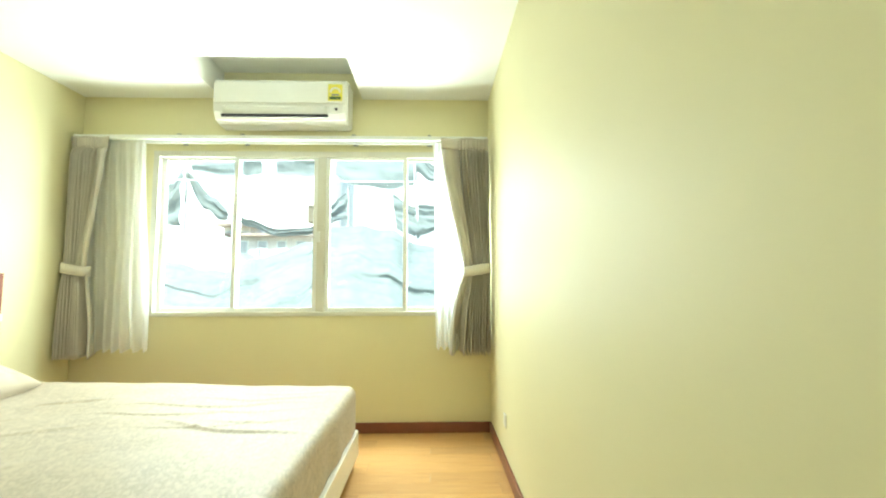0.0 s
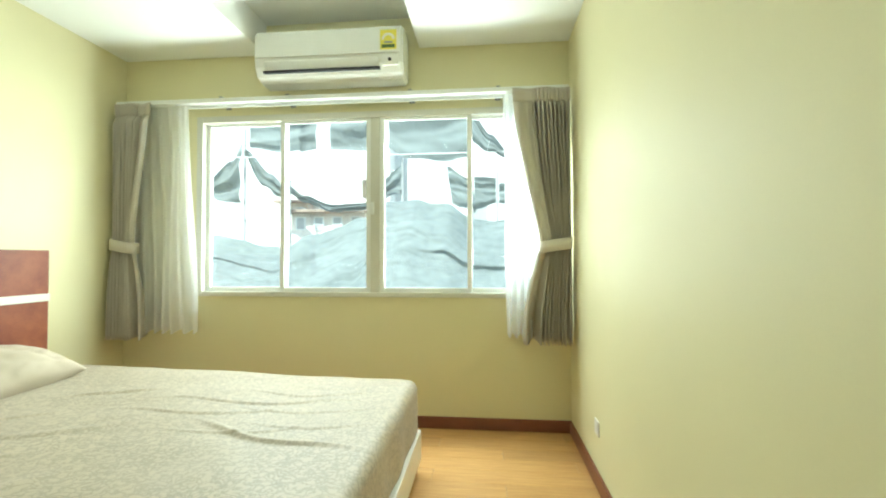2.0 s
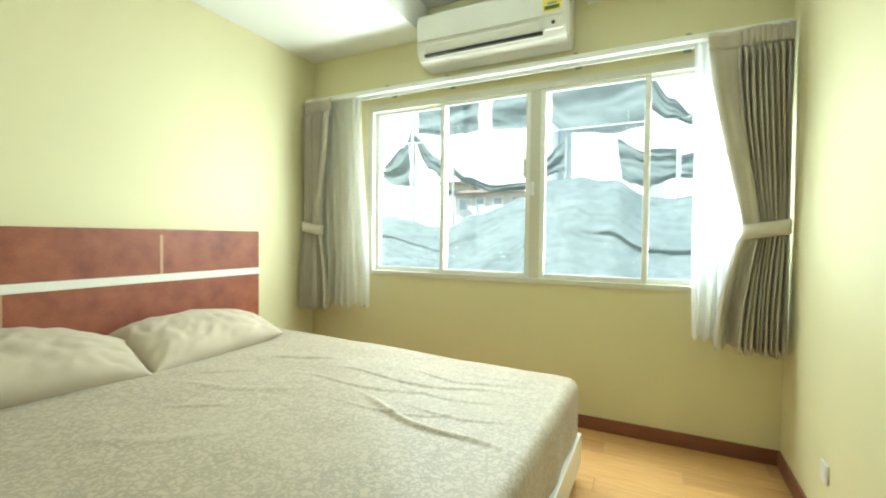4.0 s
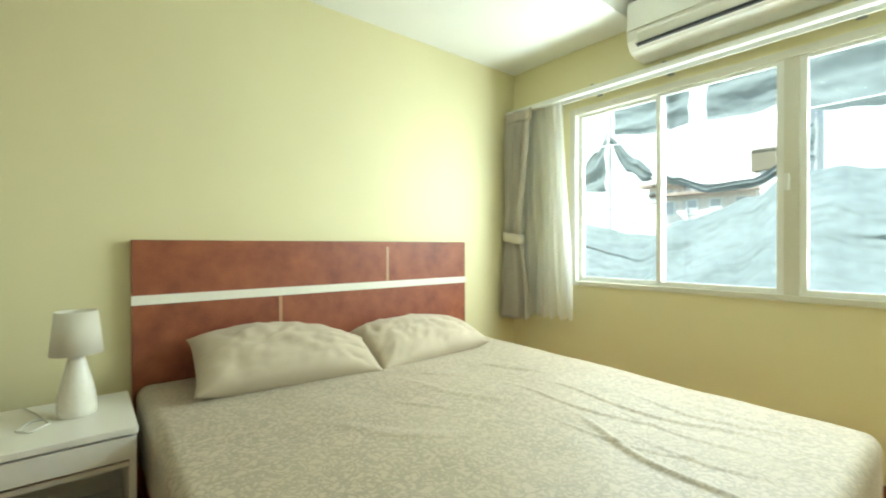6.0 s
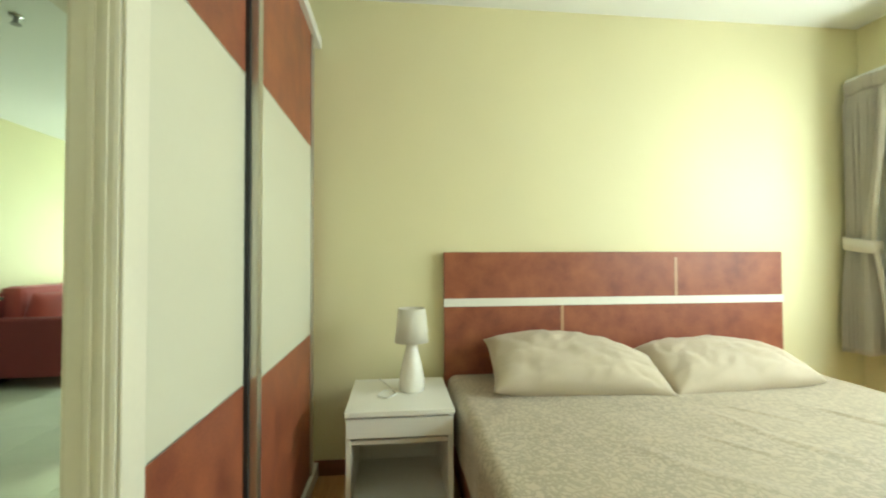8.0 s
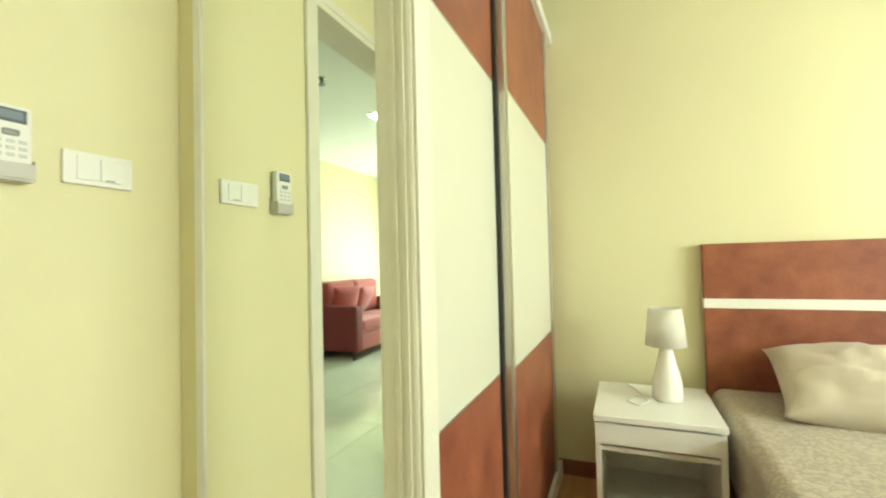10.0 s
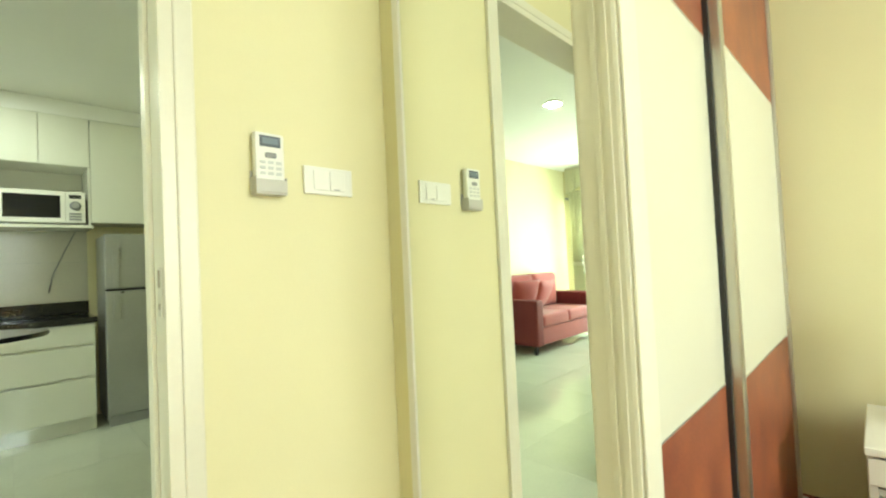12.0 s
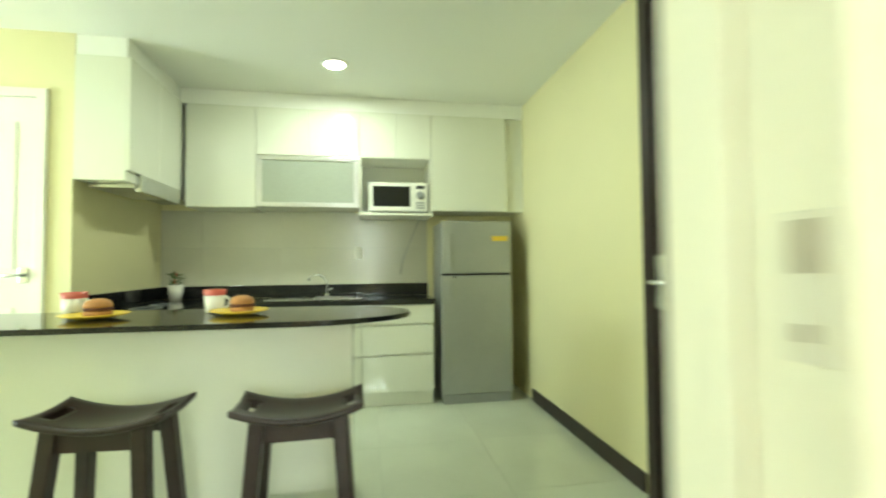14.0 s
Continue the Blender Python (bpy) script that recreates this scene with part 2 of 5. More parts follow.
FRIDGE = mat("silver_grey_enamel", (0.40, 0.41, 0.40), 0.32, 0.5, var=0.04, scale=3, fine=0.03)
DARK = mat("dark_gap", (0.02, 0.02, 0.02), 0.6, var=0.1)
BLACKG = mat("black_glass", (0.012, 0.012, 0.013), 0.06, var=0.1)
GRANITE = mat("polished_black_granite", (0.016, 0.016, 0.016), 0.08, var=0.3, scale=120, fine=0.4, fscale=400)
LAMINW = mat("white_gloss_laminate", (0.74, 0.75, 0.65), 0.10, var=0.012, scale=2, fine=0.008, each=0.01)
PLASTW = mat("white_plastic", (0.80, 0.80, 0.73), 0.32, var=0.012, scale=6, fine=0.01)
PLASTG = mat("grey_plastic", (0.30, 0.31, 0.30), 0.4, var=0.04, scale=9)
SHEETM = leafy("leaf_print_cotton", (0.37, 0.318, 0.23), (0.49, 0.425, 0.312), 26)
PILLOW = mat("beige_cotton", (0.505, 0.435, 0.32), 0.85, var=0.03, scale=4, fine=0.04, fscale=420, bump=0.25, bscale=500, sheen=0.2)
CURTAIN = mat("taupe_curtain_cloth", (0.60, 0.56, 0.465), 0.85, var=0.05, scale=3, fine=0.05, fscale=380, bump=0.2, bscale=500, sheen=0.2, through_light=0.14)
TIEB = mat("light_taupe_band", (0.68, 0.64, 0.54), 0.85, var=0.04, scale=6, fine=0.04, fscale=380)
SHEER = mat("white_voile", (0.92, 0.93, 0.93), 0.9, var=0.01, scale=5, fine=0.02, fscale=500, through_light=0.68, clear=0.14)
SHADE = mat("white_lamp_shade", (0.84, 0.81, 0.70), 0.8, var=0.01, scale=6, fine=0.02, fscale=300, through_light=0.25)
CERAM = mat("white_glazed_ceramic", (0.82, 0.80, 0.71), 0.18, var=0.01, scale=6)
REDSOFA = mat("red_sofa_cloth", (0.34, 0.055, 0.05), 0.8, var=0.06, scale=4, fine=0.06, fscale=260, bump=0.3, bscale=400, sheen=0.3)
MAROON = mat("dark_maroon_cloth", (0.16, 0.02, 0.022), 0.7, var=0.06, scale=4, fine=0.06, fscale=260)
CONCRETE = mat("sunlit_white_render", (0.80, 0.80, 0.77), 0.85, var=0.05, scale=0.6, fine=0.05, fscale=8)
TARP = mat("blue_green_site_netting", (0.285, 0.318, 0.312), 0.8, var=0.16, scale=1.1, fine=0.14, fscale=7, each=0.1, bump=0.3, bscale=9, col2=(0.225, 0.257, 0.253), through_light=0.4)
GROUND = mat("pale_concrete_ground", (0.42, 0.42, 0.40), 0.85, var=0.1, scale=0.4, fine=0.08, fscale=6)
YELLOW = mat("yellow_plastic", (0.80, 0.56, 0.06), 0.3, var=0.03)
REDP = mat("red_glaze", (0.58, 0.13, 0.10), 0.25, var=0.03)
GREENL = mat("green_leaf", (0.07, 0.13, 0.03), 0.5, var=0.15, each=0.2)
BREAD = mat("toasted_bread", (0.50, 0.24, 0.08), 0.7, var=0.12, scale=30, bump=0.2)
PATTY = mat("brown_patty", (0.12, 0.04, 0.02), 0.7, var=0.15, scale=40)
LABELY = mat("yellow_paper", (0.80, 0.70, 0.10), 0.6, var=0.02)
PANEO = mat("pale_reflecting_pane", (0.46, 0.47, 0.46), 0.2, var=0.05, scale=3)
PANE = glass("window_glass", (0.97, 1.0, 0.99))
FROST = mat("frosted_grey_glass", (0.36, 0.39, 0.33), 0.25, var=0.02)
MIRROR = bpy.data.materials.new("mirror_silver")
MIRROR.use_nodes = True
MIRROR.node_tree.nodes["Principled BSDF"].inputs["Base Color"].default_value = (0.90, 0.93, 0.88, 1)
MIRROR.node_tree.nodes["Principled BSDF"].inputs["Metallic"].default_value = 1.0
MIRROR.node_tree.nodes["Principled BSDF"].inputs["Roughness"].default_value = 0.015
GLOW = bpy.data.materials.new("lit_lamp_glass")
GLOW.use_nodes = True
GLOW.node_tree.nodes["Principled BSDF"].inputs["Emission Color"].default_value = (1.0, 0.98, 0.92, 1)
GLOW.node_tree.nodes["Principled BSDF"].inputs["Emission Strength"].default_value = 18.0

# ---------- structure ----------
bm = box(-T, BL, 0, WX0, BL + 0.16, BH + 0.3)
for b in ((WX1, BL, 0, BW + T, BL + 0.16, BH + 0.3), (WX0, BL, 0, WX1, BL + 0.16, WZ0), (WX0, BL, WZ1, WX1, BL + 0.16, BH + 0.3)):
    box(*b, bm=bm)
setting("wall_north", bm, CREAM, "cream painted bedroom wall with a wide window opening", "wall")
setting("wall_west", box(-T, -T, 0, 0, BL, BH + 0.3), CREAM, "plain cream painted bedroom wall behind the headboard", "wall")
setting("wall_east", box(BW, -T, 0, BW + T, BL, BH + 0.3), CREAM, "plain cream painted bedroom side wall", "wall")
bm = box(0, -T, 0, DX0, 0, BH + 0.3)
box(DX1, -T, 0, BW, 0, BH + 0.3, bm=bm)
box(DX0, -T, DH, DX1, 0, BH + 0.3, bm=bm)
setting("wall_south", bm, CREAM, "cream painted bedroom wall with the doorway and light switch", "wall")
# bedroom ceiling with the recess over the air conditioner
RX0, RX1, RY0 = 1.01, 2.045, 3.12
bm = box(0, 0, BH, RX0, BL, BH + 0.05)
for b in ((RX1, 0, BH, BW, BL, BH + 0.05), (RX0, 0, BH, RX1, RY0, BH + 0.05), (RX0 - 0.02, RY0 - 0.02, BH + 0.20, RX1 + 0.02, BL, BH + 0.25),
          (RX0 - 0.02, RY0 - 0.02, BH + 0.05, RX0, BL, BH + 0.2), (RX1, RY0 - 0.02, BH + 0.05, RX1 + 0.02, BL, BH + 0.2), (RX0, RY0 - 0.02, BH + 0.05, RX1, RY0, BH + 0.2)):
    box(*b, bm=bm)
setting("ceiling", bm, CEIL, "white painted bedroom ceiling with a recess over the air conditioner", "ceiling")
setting("ceiling_living", box(KX - T, KY - T, KH, LX + T, -T, KH + 0.06), CEIL, "white painted kitchen and living room ceiling", "ceiling")
setting("wall_kitchen_west", box(KX - T, KY - T, 0, KX, -T, KH), CREAM, "cream painted kitchen side wall", "wall")
setting("wall_kitchen_south", box(KX, KY - T, 0, EX, KY, KH), CREAM, "cream kitchen back wall", "wall")
setting("wall_kitchen_east", box(EX, KY - T, 0, EX + T, EY - T, KH), CREAM, "cream kitchen side wall beside the hob", "wall")
setting("wall_living_south", box(EX, EY - T, 0, LX, EY, KH), CREAM, "cream living room wall behind the sofa", "wall")
setting("wall_living_north", box(BW + T, -T - 0.12, 0, LX, -T, KH), CREAM, "cream living room wall", "wall")
bm = box(LX, EY - T, 0, LX + T, -2.3, KH)
for b in ((LX, -0.8, 0, LX + T, -T, KH), (LX, -2.3, 0, LX + T, -0.8, 0.25), (LX, -2.3, 1.85, LX + T, -0.8, KH)):
    box(*b, bm=bm)
setting("wall_living_east", bm, CREAM, "cream living room wall with a tall window", "wall")
floor = setting("floor", box(-T, 0.0, -0.06, BW + T, BL, -0.012), GROUT, "warm oak laminate plank floor of the bedroom", "floor")
floor2 = setting("floor_living", box(KX - T, KY - T, -0.06, LX + T, 0.0, -0.008), GROUT, "polished pale tile floor of kitchen and living room", "floor")
setting("ground", box(-300, 4.5, -6.2, 300, 500, -6.0), GROUND, "pale concrete ground outside, storeys below", "ground")


def strip(name, segs, h, d, material, label):
    b = None
    for x0, y0, x1, y1 in segs:
        b = box(x0, y0, 0.0, x1, y1, h, 0.004, b)
    return setting(name, b, material, label, "skirting")


D = 0.014
strip("baseboard", [(0, BL - D, BW, BL), (BW - D, 0.0, BW, BL - D), (0, WDY, D, BL - D), (WDX + 0.02, 0, DX0 - 0.07, D)], 0.075, D, SKIRT, "reddish brown wooden bedroom skirting board")
strip("baseboard_kitchen", [(KX, -3.06, KX + D, -1.66), (KX, -0.6, KX + D, -T - D), (EX + 0.95, EY, LX, EY + D), (3.6, -T - 0.12 - D, LX, -T - 0.12)], 0.09, D, DARKB, "dark brown skirting along the living room and kitchen walls")
# doorway lining and casing
bm = box(DX0 - 0.001, -T - 0.012, 0, DX0 + 0.022, 0.012, DH, 0.002)
box(DX1 - 0.022, -T - 0.012, 0, DX1 + 0.001, 0.012, DH, 0.002, bm)
box(DX0 + 0.022, -T - 0.012, DH - 0.022, DX1 - 0.022, 0.012, DH + 0.001, 0.002, bm)
for y0, y1 in ((0.0, 0.014), (-T - 0.014, -T)):
    box(DX0 - 0.034, y0, 0, DX0 - 0.001, y1, DH + 0.034, 0.004, bm)
    box(DX1 + 0.001, y0, 0, DX1 + 0.034, y1, DH + 0.034, 0.004, bm)
    box(DX0 - 0.001, y0, DH + 0.001, DX1 + 0.001, y1, DH + 0.034, 0.004, bm)
box(DX0 + 0.022, -0.085, 0, DX0 + 0.030, -0.055, DH - 0.022, 0.002, bm)
DOORP = mat("cream_white_door_paint", (0.74, 0.72, 0.585), 0.35, var=0.02, scale=4, fine=0.015, fscale=80)
frame_1 = setting("door_frame", bm, DOORP, "white painted wooden bedroom door frame", "door frame")
bm = box(DX0 + 0.0225, -0.026, 1.005, DX0 + 0.0245, 0.000, 1.09, 0.0008)
part("strike_plate", bm, mat("dull_nickel", (0.64, 0.62, 0.52), 0.45, 0.15), frame_1, "steel strike plate in the door frame")
bm = box(DX0 + 0.0246, -0.020, 1.055, DX0 + 0.0256, -0.006, 1.085)
# the lower tan box paints a small shadow spot below the hole
box(DX0 + 0.0246, -0.018, 1.017, DX0 + 0.0256, -0.010, 1.027, bm=bm)
part("latch_hole_and_shade", bm, mat("tan_latch_shade", (0.34, 0.30, 0.22), 0.7), frame_1, "dark latch hole with a painted shadow spot below")
HINGE = mat("dull_brass_hinge", (0.40, 0.36, 0.26), 0.4, 0.7)
for z in (0.25, 1.02, 1.80):
    bm = box(DX1 - 0.0245, -0.030, z - 0.05, DX1 - 0.0222, 0.010, z + 0.05, 0.0008)
    bm = join(bm, turned([(0.006, -0.05), (0.006, 0.05)], 12, (DX1 - 0.028, 0.018, z)))
    part("hinge", bm, HINGE, frame_1, "dull metal butt hinge")
# the bedroom door stands open against the side wall
leaf = tagged(new("door_1"), "white flush bedroom door standing wide open against the wall", "door", kind="structure")
leaf.matrix_basis = pose(DX1 - 0.028, 0.020, 0, 0, 0, 84)
part("door_leaf", box(0.004, -0.040, 0.008, 0.765, 0.0, DH - 0.03, 0.002), WHITE, leaf)
for y in (-0.040, 0.0):
    out = -1 if y < 0 else 1
    part("rose", box(0.700, min(y, y + out * 0.006), 0.99, 0.735, max(y, y + out * 0.006), 1.06, 0.003), STEEL, leaf)
    part("lever", tube([(0.718, y, 1.025), (0.718, y + out * 0.040, 1.025), (0.700, y + out * 0.043, 1.025), (0.610, y + out * 0.043, 1.025)], 0.008), STEEL, leaf, "steel lever handle")
# white frame coating, dimmed to cream in its colour for the backlight
WINF = mat("backlit_white_frame", (0.66, 0.655, 0.56), 0.4, var=0.02, scale=5, fine=0.015)

# ---------- bedroom: window ----------
win = tagged(new("window_1"), "wide white aluminium sliding window with four panes", "window", kind="structure")
FY0, FY1 = BL - 0.012, BL + 0.07
bm = box(WX0, FY0, WZ0, WX0 + 0.042, FY1, WZ1, 0.003)
for b in ((WX1 - 0.042, FY0, WZ0, WX1, FY1, WZ1), (WX0 + 0.042, FY0, WZ1 - 0.042, WX1 - 0.042, FY1, WZ1), (WX0 + 0.042, FY0, WZ0, WX1 - 0.042, FY1, WZ0 + 0.03),
          (1.727, FY0 + 0.004, WZ0 + 0.03, 1.787, FY1, WZ1 - 0.042)):
    box(*b, bevel=0.003, bm=bm)
part("window_frame", bm, WINF, win)
for x0, x1, y in ((WX0 + 0.042, 1.143, 0.045), (1.113, 1.727, 0.012), (1.787, 2.385, 0.012), (2.355, WX1 - 0.042, 0.045)):
    z0, z1, w = WZ0 + 0.03, WZ1 - 0.042, 0.03
    ya, yb = BL + y - 0.012, BL + y + 0.016
    bm = box(x0, ya, z0, x0 + w, yb, z1, 0.003)
    for b in ((x1 - w, ya, z0, x1, yb, z1), (x0 + w, ya, z0, x1 - w, yb, z0 + w), (x0 + w, ya, z1 - w * 0.6, x1 - w, yb, z1)):
        box(*b, bevel=0.003, bm=bm)
    sash = part("sash", bm, ALU_W, win)
    pane = part("pane", box(x0 + w, BL + y, z0 + w, x1 - w, BL + y + 0.005, z1 - w * 0.6), PANE, sash)
    pane.visible_shadow = False
part("sash_latch", box(1.732, FY0 - 0.012, 1.36, 1.752, FY0 + 0.003, 1.44, 0.003), ALU_W, win)

# ---------- bedroom: curtain rail, curtains, voiles ----------
CY = 3.63
TAPE = mat("grey_taupe_header", (0.53, 0.49, 0.41), 0.85, var=0.04, fine=0.05, fscale=380)
rail = thing("curtain_rail", (1.5, BL, 2.13), "white curtain rail fixed above the bedroom window", "curtain rail")
part("track", box(0.02, CY - 0.012, 2.093, BW - 0.02, CY + 0.03, 2.123, 0.004), ALU_W, rail)
part("pelmet_board", box(0.02, CY + 0.045, 2.078, BW - 0.02, CY + 0.06, 2.113, 0.003), ALU_W, rail)
for x in (0.75, 1.2, 2.0, 2.55):
    bm = box(x - 0.012, CY + 0.0, 2.123, x + 0.012, BL, 2.136, 0.002)
    box(x - 0.018, BL - 0.006, 2.078, x + 0.018, BL + 0.001, 2.153, 0.002, bm)
    part("bracket", bm, PLASTG, rail)


def smooth_step(a, b, t):
    t = min(1, max(0, (t - a) / (b - a)))
    return t * t * (3 - 2 * t)


def waist(z, tie):
    """0 at the tie band, 1 far above and below it."""
    return math.sin(math.pi / 2 * min(1, (z - tie) / 0.97)) ** 1.2 if z > tie else math.sin(math.pi / 2 * min(1, (tie - z) / 0.58)) ** 0.9


def curtain(name, outer, top, mid, bottom, material, label, folds, y, z0, z1, tie=None, amp=0.03, thick=0.004, seed=0):
    """A hanging cloth between its outer edge and an inner edge that a tie gathers."""
    th = thing(name, (outer, y, z0), label, "curtain")
    rnd = random.Random(seed)
    phase = [rnd.uniform(-0.5, 0.5) for _ in range(folds + 2)]

    def f(u, v):
        z = z1 + (z0 - z1) * v
        if tie:
            k = waist(z, tie)
            inner = mid + ((top if z > tie else bottom) - mid) * k
            a = amp * (0.45 + 0.75 * k)
        else:
            inner, a = top + (bottom - top) * v, amp * (0.6 + 0.5 * v)
        lap = 0.0
        if tie:
            w = u / 0.66 * (folds - 1) if u < 0.66 else folds - 1 + (u - 0.66) / 0.34
            lap = smooth_step(0.62, 0.70, u) * smooth_step(tie - 0.1, tie + 0.2, z)
            a *= (0.85 + 0.25 * smooth_step(tie + 0.15, tie - 0.2, z)) * (1 - 0.5 * lap)
        else:
            w = u * folds
        i = int(min(w, folds - 1e-6))
        ph = phase[i] * (1 - (w - i)) + phase[i + 1] * (w - i)
        s = math.sin(2 * math.pi * w + ph * 1.8 + 0.5 * math.sin(3 * v + i))
        head = 1 - (0.88 if tie else 0.55) * smooth_step(0.085, 0.055, v)
        return (outer + (inner - outer) * (u + 0.012 * math.sin(7 * v + 9 * u)), y + a * head * s - 0.022 * lap * head + 0.010 * math.sin(4 * v + 11 * u), z + 0.012 * (v == 1) * s)

    part("cloth", sheet(folds * 14, 56, f), material, th, thick=thick)
    if tie:
        part("header_tape", sheet(folds * 14, 4, lambda u, v: (lambda p: (p[0], p[1] - 0.006, p[2]))(f(u, 0.003 + 0.052 * v))), TAPE, th, "stitched header band", thick=0.002)
    if tie:
        lo, hi = min(outer, mid) - 0.006, max(outer, mid) + 0.006
        n = 26
        one = bmesh.new()
        rings = []
        for k in range(n):
            a = 2 * math.pi * k / n
            px = (lo + hi) / 2 + (hi - lo) / 2 * math.copysign(abs(math.cos(a)) ** 0.6, math.cos(a))
            py = y + (amp * 0.75 + 0.012) * math.copysign(abs(math.sin(a)) ** 0.6, math.sin(a))
            slope = 0.03 * (px - (lo + hi) / 2) / (hi - lo) * (1 if outer > mid else -1)
            rings.append((one.verts.new((px, py, tie - 0.032 + slope)), one.verts.new((px, py, tie + 0.038 + slope))))
        for k in range(n):
            p, q = rings[k], rings[(k + 1) % n]
            one.faces.new((p[0], q[0], q[1], p[1])).smooth = True
        part("tie_band", one, TIEB, th, "pale tie-back band", thick=0.006)
    return th


curtain("curtain", 0.025, 0.285, 0.180, 0.265, CURTAIN, "taupe curtain gathered by a pale tie band", 9, CY - 0.02, 0.565, 2.103, 1.155, 0.048, seed=3)
curtain("curtain", 2.975, 2.635, 2.800, 2.690, CURTAIN, "wide taupe curtain gathered by a pale tie band", 10, CY - 0.02, 0.575, 2.105, 1.15, 0.040, seed=8)
curtain("voile_curtain", 0.12, 0.515, 0, 0.585, SHEER, "white translucent voile curtain by the window", 7, CY + 0.025, 0.595, 2.080, None, 0.020, 0.0, seed=5)
curtain("voile_curtain", 2.91, 2.58, 0, 2.60, SHEER, "white translucent voile curtain behind the taupe curtain", 7, CY + 0.025, 0.60, 2.080, None, 0.020, 0.0, seed=6)

# ---------- bedroom: air conditioner ----------
ac = thing("air_conditioner", (1.505, BL, 2.19), "white wall-mounted split air conditioner with a yellow energy label", "air conditioner")
AX0, AX1 = 1.035, 1.975


def ac_profile(x, grow=0.0):
    pts = [(BL, 2.50), (3.555, 2.50), (3.528, 2.485), (3.520, 2.455), (3.522, 2.315), (3.530, 2.265), (3.560, 2.215), (3.610, 2.192), (BL, 2.19)]
    return [(x, y, z) for y, z in pts]


one = bmesh.new()
ra, rb = ([one.verts.new(p) for p in ac_profile(x)] for x in (AX0, AX1))
for k in range(len(ra)):
    one.faces.new((ra[k], ra[(k + 1) % len(ra)], rb[(k + 1) % len(ra)], rb[k])).smooth = False
one.faces.new(ra[::-1])
one.faces.new(rb)
bmesh.ops.recalc_face_normals(one, faces=one.faces)
bmesh.ops.bevel(one, geom=[e for e in one.edges if e.calc_face_angle(0) > 0.9], offset=0.012, segments=3, affect="EDGES")
part("casing", one, PLASTW, ac)
part("front_panel", box(AX0 + 0.012, 3.512, 2.318, AX1 - 0.012, 3.5215, 2.468, 0.004), PLASTW, ac)
bm = sheet(1, 6, lambda u, v: (AX0 + 0.07 + u * (AX1 - AX0 - 0.22), 3.5195 + 0.030 * v * v, 2.300 - 0.072 * v))
part("louver", bm, PLASTW, ac, "pale air outlet flap", thick=0.004)
part("outlet_slot", box(AX0 + 0.06, 3.5235, 2.228, AX1 - 0.14, 3.545, 2.243), DARK, ac, "dark air outlet slot")
part("display_panel", box(AX1 - 0.125, 3.5165, 2.245, AX1 - 0.03, 3.535, 2.305, 0.003), PLASTW, ac)
bm = bmesh.new()
bmesh.ops.create_uvsphere(bm, u_segments=14, v_segments=8, radius=0.011)
bmesh.ops.translate(bm, vec=(AX1 - 0.078, 3.517, 2.277), verts=bm.verts)
part("sensor_eye", bm, DARK, ac, "dark round sensor", smooth=True)
lab = part("energy_label", box(AX1 - 0.135, 3.5095, 2.335, AX1 - 0.035, 3.5115, 2.455), LABELY, ac, "yellow energy rating label with an arc")
one = bmesh.new()
inner = [[one.verts.new((AX1 - 0.085 + r * math.cos(a), 3.509, 2.395 + r * math.sin(a))) for a in [math.pi * k / 12 for k in range(13)]] for r in (0.026, 0.040)]
for k in range(12):
    one.faces.new((inner[0][k], inner[0][k + 1], inner[1][k + 1], inner[1][k]))
part("arc", one, CERAM, lab, "pale arc on the label", thick=0.0008)
part("print_bar", box(AX1 - 0.125, 3.5085, 2.345, AX1 - 0.045, 3.5093, 2.365), GREENL, lab)
part("print_bar", box(AX1 - 0.11, 3.5085, 2.372, AX1 - 0.06, 3.5093, 2.384), PLASTG, lab)

# ---------- bedroom: bed ----------
INLAY = mat("pale_brown_inlay", (0.50, 0.30, 0.17), 0.4)
BX0, BX1, BY0, BY1 = 0.065, 2.122, 1.27, 3.19
HY0, HY1, HZ = 1.256, 3.163, 1.123
bed = thing("bed", (1.1, 2.2, 0), "low double bed with a red-brown burl headboard", "bed")
bm = box(0.004, HY0, 0.02, 0.05, HY1, HZ, 0.004)
hb = part("headboard", bm, BURL, bed, "red-brown burl veneer headboard")
part("inlay_stripe", box(0.0485, HY0 - 0.003, 0.842, 0.056, HY1 + 0.003, 0.884, 0.002), CERAM, hb, "white inlay stripe")
part("inlay_joint", box(0.0485, 2.518, 0.884, 0.0525, 2.534, HZ - 0.03), INLAY, hb, "thin pale brown vertical inlay")
part("inlay_joint", box(0.0485, 1.874, 0.45, 0.0525, 1.890, 0.842), INLAY, hb, "thin pale brown vertical inlay")
part("side_rail", box(BX0, BY0 + 0.02, 0.06, BX1 - 0.05, BY0 + 0.05, 0.27, 0.004), BURL, bed)
part("side_rail", box(BX0, BY1 - 0.05, 0.06, BX1 - 0.05, BY1 - 0.02, 0.27, 0.004), BURL, bed)
part("foot_rail", box(BX1 - 0.05, BY0 + 0.05, 0.06, BX1 - 0.022, BY1 - 0.05, 0.27, 0.006), BURL, bed)
part("foot_trim", box(BX1 - 0.0215, BY0 + 0.02, 0.06, BX1 + 0.018, BY1 - 0.02, 0.205, 0.006), WHITE, bed, "pale edge board along the foot")
part("base_panel", box(BX0, BY0 + 0.05, 0.19, BX1 - 0.051, BY1 - 0.05, 0.22), BURL, bed)
for x in (0.3, 1.95):
    for y in (BY0 + 0.12, BY1 - 0.12):
        part("leg", box(x - 0.04, y - 0.04, 0.0, x + 0.04, y + 0.04, 0.19, 0.004), DARKW, bed)


